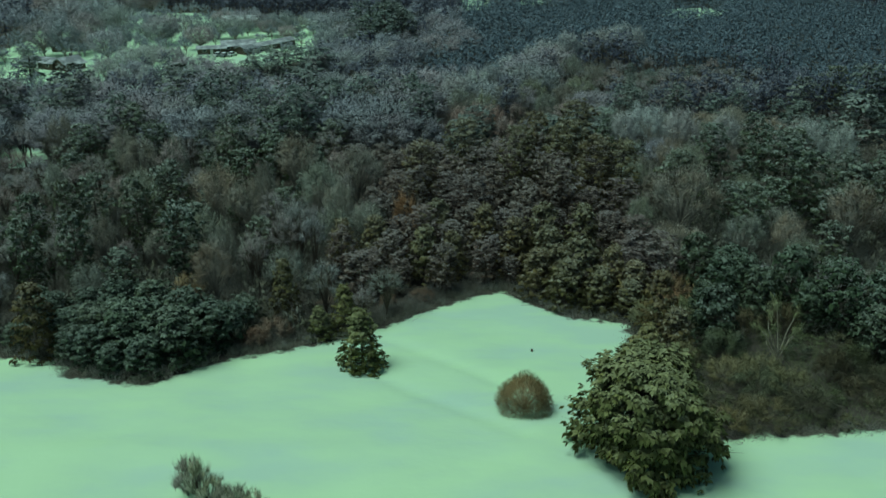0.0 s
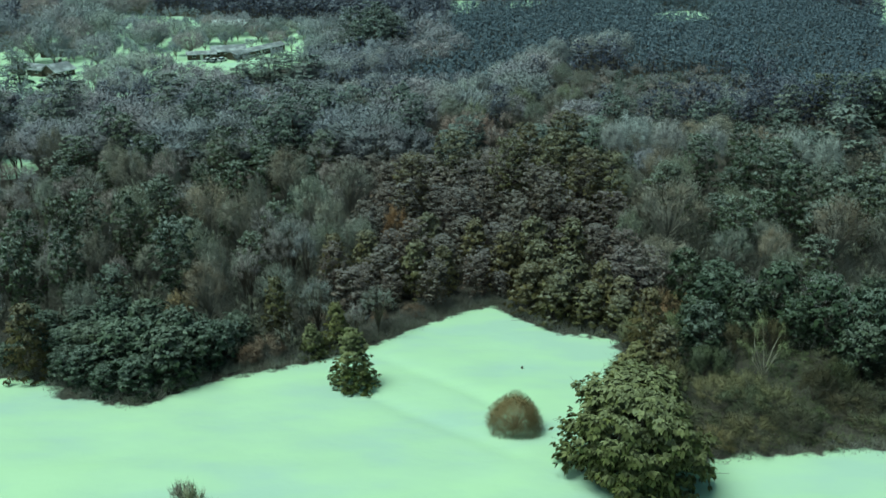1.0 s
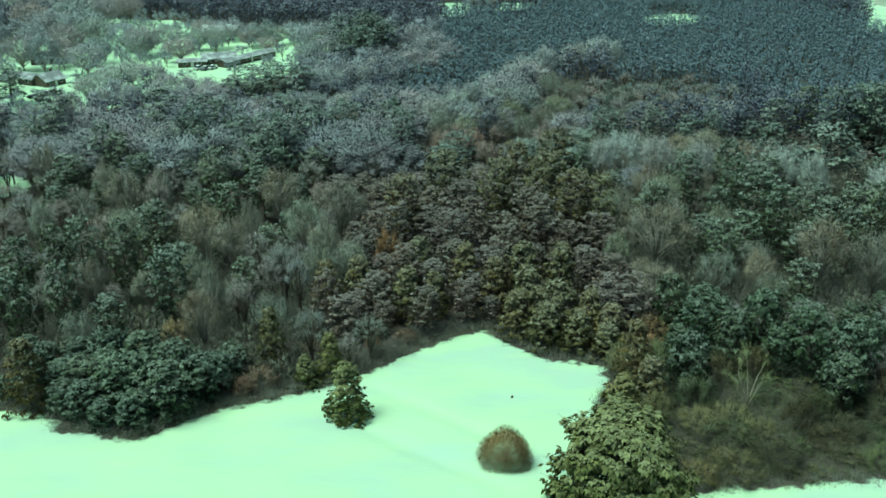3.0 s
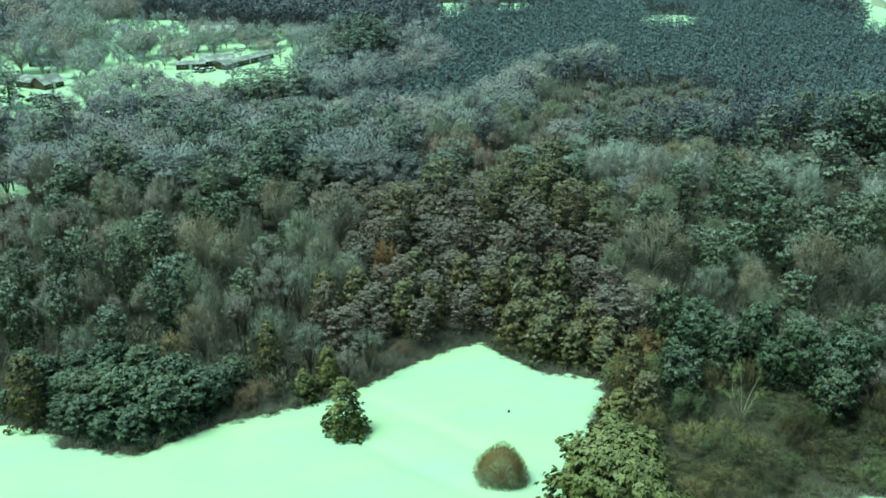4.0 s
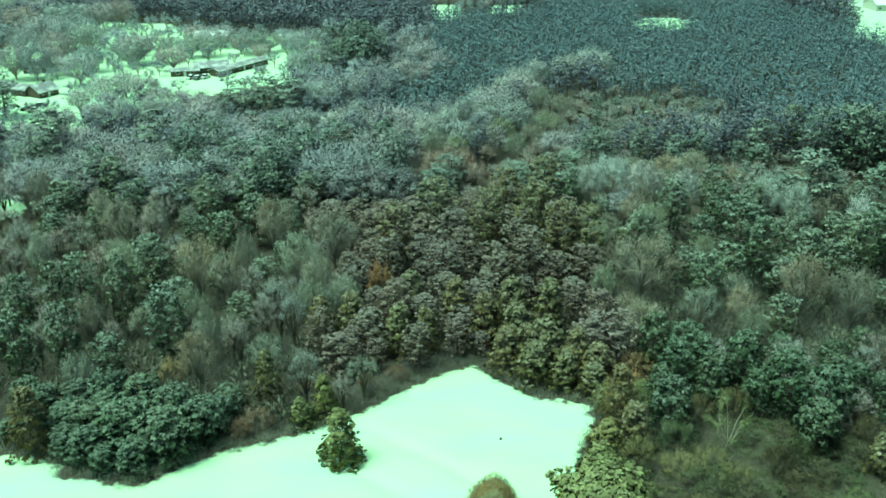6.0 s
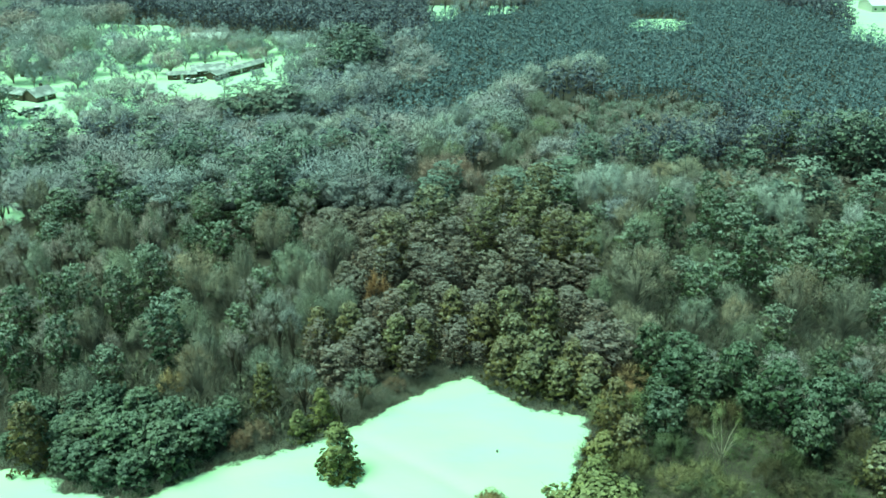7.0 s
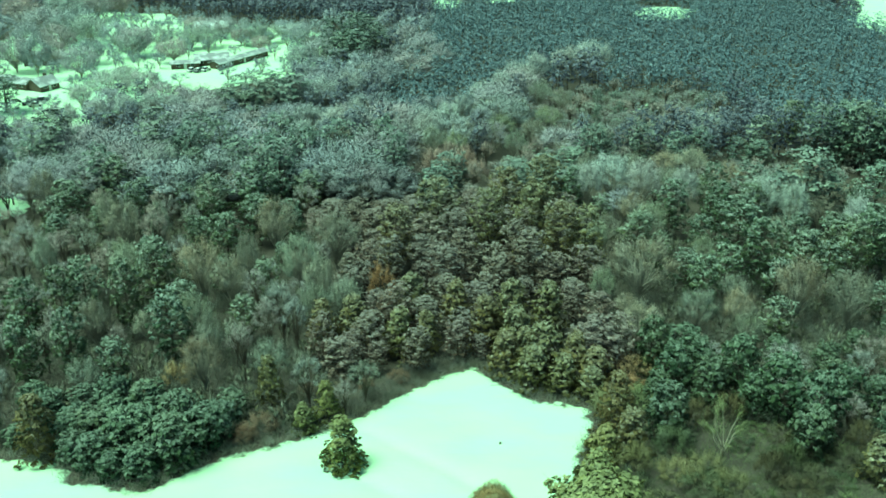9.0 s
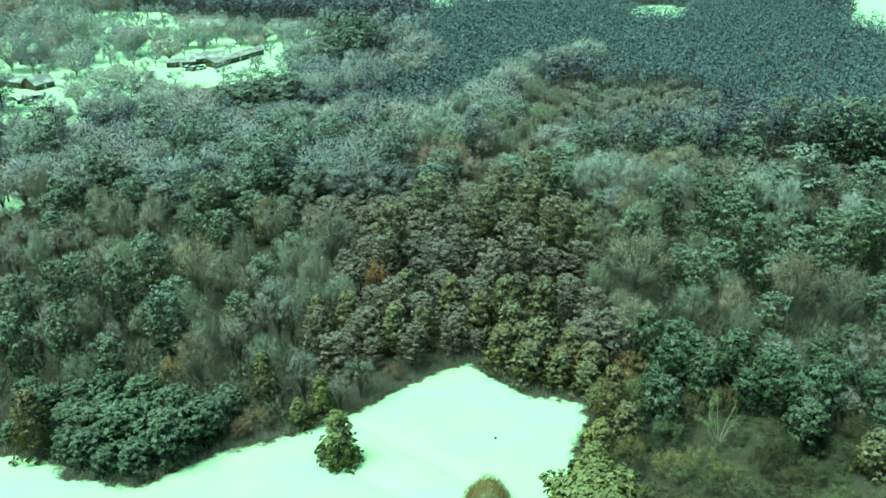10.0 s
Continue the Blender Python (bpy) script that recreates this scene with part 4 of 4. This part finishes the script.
# ---- shrubs and small things in the field ----
BUSH = Kind("bush", "round rusty-brown leafless bush alone in the open snow", "bush", "", [mound(301, 3.6, 2.6, 16000, 0.016, 0.4)], 3.6, 2.6, M_BARK, M_RUST, "stem", "crown")
BUSH.put(8.15, 73.9, 3.6, 2.7)
SAPLINGS = Kind("sapling", "young leafless sapling with upright olive twigs in the snow", "sapling", "saplings in the snow", [bare_tree(310 + i, 4.5, 1.0, 1500, 0.05, 0.013, 22, 1.1, -0.9, 2.6, 1.6) for i in range(2)], 4.5, 1.0, M_BARK, M_TAN, "stem", "crown")
for x, y, h, r in [(-21.6, 59.4, 3.8, 1.3), (-20.4, 58.9, 4.0, 1.2), (-19.2, 58.2, 3.3, 1.0), (-18.0, 57.6, 2.7, 0.9), (-17.0, 57.2, 3.0, 1.0), (-15.3, 56.8, 2.9, 0.8)]:
    SAPLINGS.put(x, y, h, r)
stump = limb([(10.4, 88.6, ground_z(10.4, 88.6) - 0.1), (10.42, 88.6, ground_z(10.4, 88.6) + 0.25), (10.43, 88.62, ground_z(10.4, 88.6) + 0.32)], [0.17, 0.13, 0.04], 7)
tagged(new("tree_stump", mesh_from("tree_stump", *stump, M_BARK)), "small dark tree stump poking out of the snow", "stump")



def dead_tree(x, y, height):
    """A dead standing trunk, its broken top bent over, with a few short branch stubs."""
    rng = np.random.default_rng(77)
    z = ground_z(x, y) - 0.1
    stem = [(x, y, z), (x + 0.2, y, z + height * 0.5), (x + 0.5, y + 0.1, z + height * 0.86)]
    root = tagged(new("dead_tree"), "pale dead tree with a broken bent top in the woodland", "tree")
    part("trunk", mesh_from("dead_tree_trunk", *limb(stem, [0.2, 0.15, 0.1], 6), M_FROST_BARK), root)
    top = np.array(stem[-1])
    part("broken_top", mesh_from("dead_tree_top", *limb([top, top + (0.7, 0, 0.9), top + (1.5, 0.1, 1.9)], [0.1, 0.08, 0.03], 5), M_FROST_BARK), root)
    for i in range(7):
        at = top + np.array([0.24, 0.02, 0.3]) * i * 0.9 if i < 5 else top - (0.1, 0, 0.8 * (i - 4))
        way = np.array([rng.uniform(-0.9, 0.5), rng.uniform(-0.7, 0.7), rng.uniform(0.0, 0.7)])
        part("branch", mesh_from("dead_tree_branch", *limb([at, at + way * 0.6, at + way + (0, 0, -0.1)], [0.05, 0.03, 0.01], 4), M_FROST_BARK), root)


dead_tree(-57.2, 128.3, 10.5)

# ---- houses and cars in the snowy yards ----
M_BRICK = plain("brown_brick_wall", (0.11, 0.085, 0.07), 0.9, 0.3, 0.4)
M_PALE_WALL = plain("pale_siding", (0.55, 0.54, 0.5), 0.8, 0.08, 0.5)


def snowy_roof():
    m, n, l, sh = material("snowy_shingles", 0.9)
    fine, big = noise_node(n, l, 0.3, 5.0), noise_node(n, l, 2.8, 3.0)
    grey = ramp_node(n, l, fine.outputs["Fac"], [(0.3, (0.15, 0.15, 0.17)), (0.7, (0.26, 0.26, 0.28))])
    l.new(mix_node(n, l, range_node(n, l, big.outputs["Fac"], 0.45, 0.7, 0.1, 0.7), grey.outputs["Color"], SNOW), sh.inputs["Base Color"])
    return m


M_SHINGLE = snowy_roof()
M_PANE = plain("window_glass", (0.03, 0.035, 0.04), 0.15, 0.1, 1.0)
M_TRIM = plain("white_trim", (0.7, 0.7, 0.68), 0.7, 0.05, 1.0)
M_TYRE = plain("tyre_rubber", (0.02, 0.02, 0.02), 0.9, 0.2, 0.3)
PAINTS = [plain("dark_car_paint", (0.03, 0.032, 0.04), 0.3, 0.1, 1.0), plain("white_car_paint", (0.7, 0.7, 0.7), 0.3, 0.05, 1.0), plain("grey_car_paint", (0.16, 0.17, 0.19), 0.3, 0.1, 1.0)]


def block(x0, x1, y0, y1, z0, z1, bevel=0.0):
    bm = bmesh.new()
    bmesh.ops.create_cube(bm, size=1.0)
    for v in bm.verts:
        v.co = Vector(((x0 + x1) / 2 + v.co.x * (x1 - x0), (y0 + y1) / 2 + v.co.y * (y1 - y0), (z0 + z1) / 2 + v.co.z * (z1 - z0)))
    if bevel:
        bmesh.ops.bevel(bm, geom=list(bm.edges), offset=bevel, segments=2, affect="EDGES")
    return bm


def bm_part(name, bm, mat, parent, label=""):
    me = bpy.data.meshes.new(name)
    bm.to_mesh(me)
    bm.free()
    me.materials.append(mat)
    return part(name, me, parent, label)


def gable(length, width, low, rise, thick, over):
    """A gable roof as one thick folded slab, its ridge along x."""
    a, b = length / 2 + over, width / 2 + over
    drop = rise * over / (width / 2)
    bm = bmesh.new()
    rows = []
    for x in (-a, a):
        rows.append([bm.verts.new(p) for p in ((x, -b, low - drop), (x, 0, low + rise), (x, b, low - drop), (x, b, low - drop + thick), (x, 0, low + rise + thick), (x, -b, low - drop + thick))])
    p, q = rows
    for i in range(6):
        j = (i + 1) % 6
        bm.faces.new((p[i], p[j], q[j], q[i]))
    bm.faces.new((p[0], p[5], p[4], p[1]))
    bm.faces.new((p[1], p[4], p[3], p[2]))
    bm.faces.new((q[0], q[1], q[4], q[5]))
    bm.faces.new((q[1], q[2], q[3], q[4]))
    bmesh.ops.recalc_face_normals(bm, faces=list(bm.faces))
    return bm


def house(label, x, y, turn, length, width, wall_mat, roof_mat, rise=2.0, high=2.7, chimney=True):
    root = tagged(new("house"), label, "house", "houses in the snowy yards")
    root.matrix_basis = pose(x, y, ground_z(x, y), 0, 0, turn)
    bm = block(-length / 2, length / 2, -width / 2, width / 2, -0.4, high)
    for sx in (-1, 1):
        tri = [bm.verts.new((sx * length / 2, u, v)) for u, v in ((-width / 2, high), (width / 2, high), (0, high + rise))]
        bm.faces.new(tri)
    bm_part("wall", bm, wall_mat, root)
    roof = bm_part("roof", gable(length, width, high + 0.01, rise, 0.22, 0.5), roof_mat, root, "grey shingle roof with patches of snow" if roof_mat is M_SHINGLE else "snow-covered roof")
    if chimney:
        bm_part("chimney", block(length * 0.2, length * 0.2 + 0.8, 0.3, 1.1, high, high + rise + 0.9, 0.03), M_BRICK, roof)
    bm_part("door", block(-0.5, 0.5, -width / 2 - 0.06, -width / 2 + 0.02, 0, 2.05, 0.01), M_TRIM, root)
    n = max(2, int(length / 4))
    for i in range(n):
        u = -length / 2 + (i + 0.5) * length / n
        if abs(u) < 1.3:
            continue
        w = bm_part("window", block(u - 0.7, u + 0.7, -width / 2 - 0.05, -width / 2 + 0.02, 0.9, 2.1, 0.01), M_TRIM, root)
        bm_part("pane", block(u - 0.6, u + 0.6, -width / 2 - 0.07, -width / 2 - 0.03, 1.0, 2.0), M_PANE, w)
    return root


def car(label, x, y, turn, paint):
    root = tagged(new("car"), label, "car", "cars parked by the houses")
    root.matrix_basis = pose(x, y, ground_z(x, y), 0, 0, turn)
    bm_part("body", block(-2.2, 2.2, -0.88, 0.88, 0.3, 0.95, 0.12), paint, root)
    bm = block(-1.2, 1.0, -0.78, 0.78, 0.9, 1.45, 0.08)
    for v in bm.verts:
        if v.co.z > 1.2:
            v.co.x *= 0.72
            v.co.y *= 0.88
    cabin = bm_part("cabin", bm, M_PANE, root, "dark glass cabin")
    bm_part("roof_snow", block(-0.8, 0.65, -0.66, 0.66, 1.43, 1.55, 0.05), M_SNOW, cabin, "snow lying on the roof")
    for u in (-1.35, 1.35):
        for v in (-0.85, 0.85):
            bm = bmesh.new()
            bmesh.ops.create_cone(bm, cap_ends=True, segments=14, radius1=0.33, radius2=0.33, depth=0.22, matrix=pose(u, v, 0.33, 90, 0, 0))
            bm_part("wheel", bm, M_TYRE, root)
    return root


house("brown brick house with a wide grey shingle roof in the snow", -76.5, 326.5, 16, 12, 9, M_BRICK, M_SHINGLE, 1.5, 2.0, False)
house("long low house wing with a grey roof and dark gable end", -66.4, 328, 59, 27, 5.0, M_BRICK, M_SHINGLE, 0.8, 2.0, False)
house("low open-sided car shelter with a grey roof", -84.5, 318.5, 12, 10, 4.5, M_BRICK, M_SHINGLE, 0.7, 2.0, False)
house("house with a dark grey gable roof among bare trees", -124.5, 288, 60, 7.5, 7, M_BRICK, M_SHINGLE, 2.0, 2.0)
house("long low house wing with a dark roof among bare trees", -134, 291, -25, 14, 6, M_BRICK, M_SHINGLE, 1.2, 2.2, False)
house("small house with a grey roof behind bare trees", -139, 326, 10, 12, 8, M_BRICK, M_SHINGLE, 2.0, 2.4)
house("pale house with a snow-covered roof at the wood's edge", -89, 388, 5, 15, 9, M_PALE_WALL, M_SNOW, 2.0)
house("small pale house with a snowy roof by the pines", -54, 380, 20, 9, 7, M_PALE_WALL, M_SNOW, 1.8, 2.6, False)
house("long pale building with a wide snow-covered roof", 270, 486, 4, 34, 14, M_PALE_WALL, M_SNOW, 3.0, 3.5, False)
for i, (x, y, turn) in enumerate([(-81, 312.4, 65), (-78.4, 311.8, 70), (-76.2, 313.6, 65), (-121, 268, 20), (-118.4, 266, 15), (-118.8, 272, 25)]):
    car(("white", "grey", "white", "dark", "white", "dark")[i] + " car with snow on its roof parked by a house", x, y, turn, PAINTS[(1, 2, 1, 0, 1, 0)[i]])
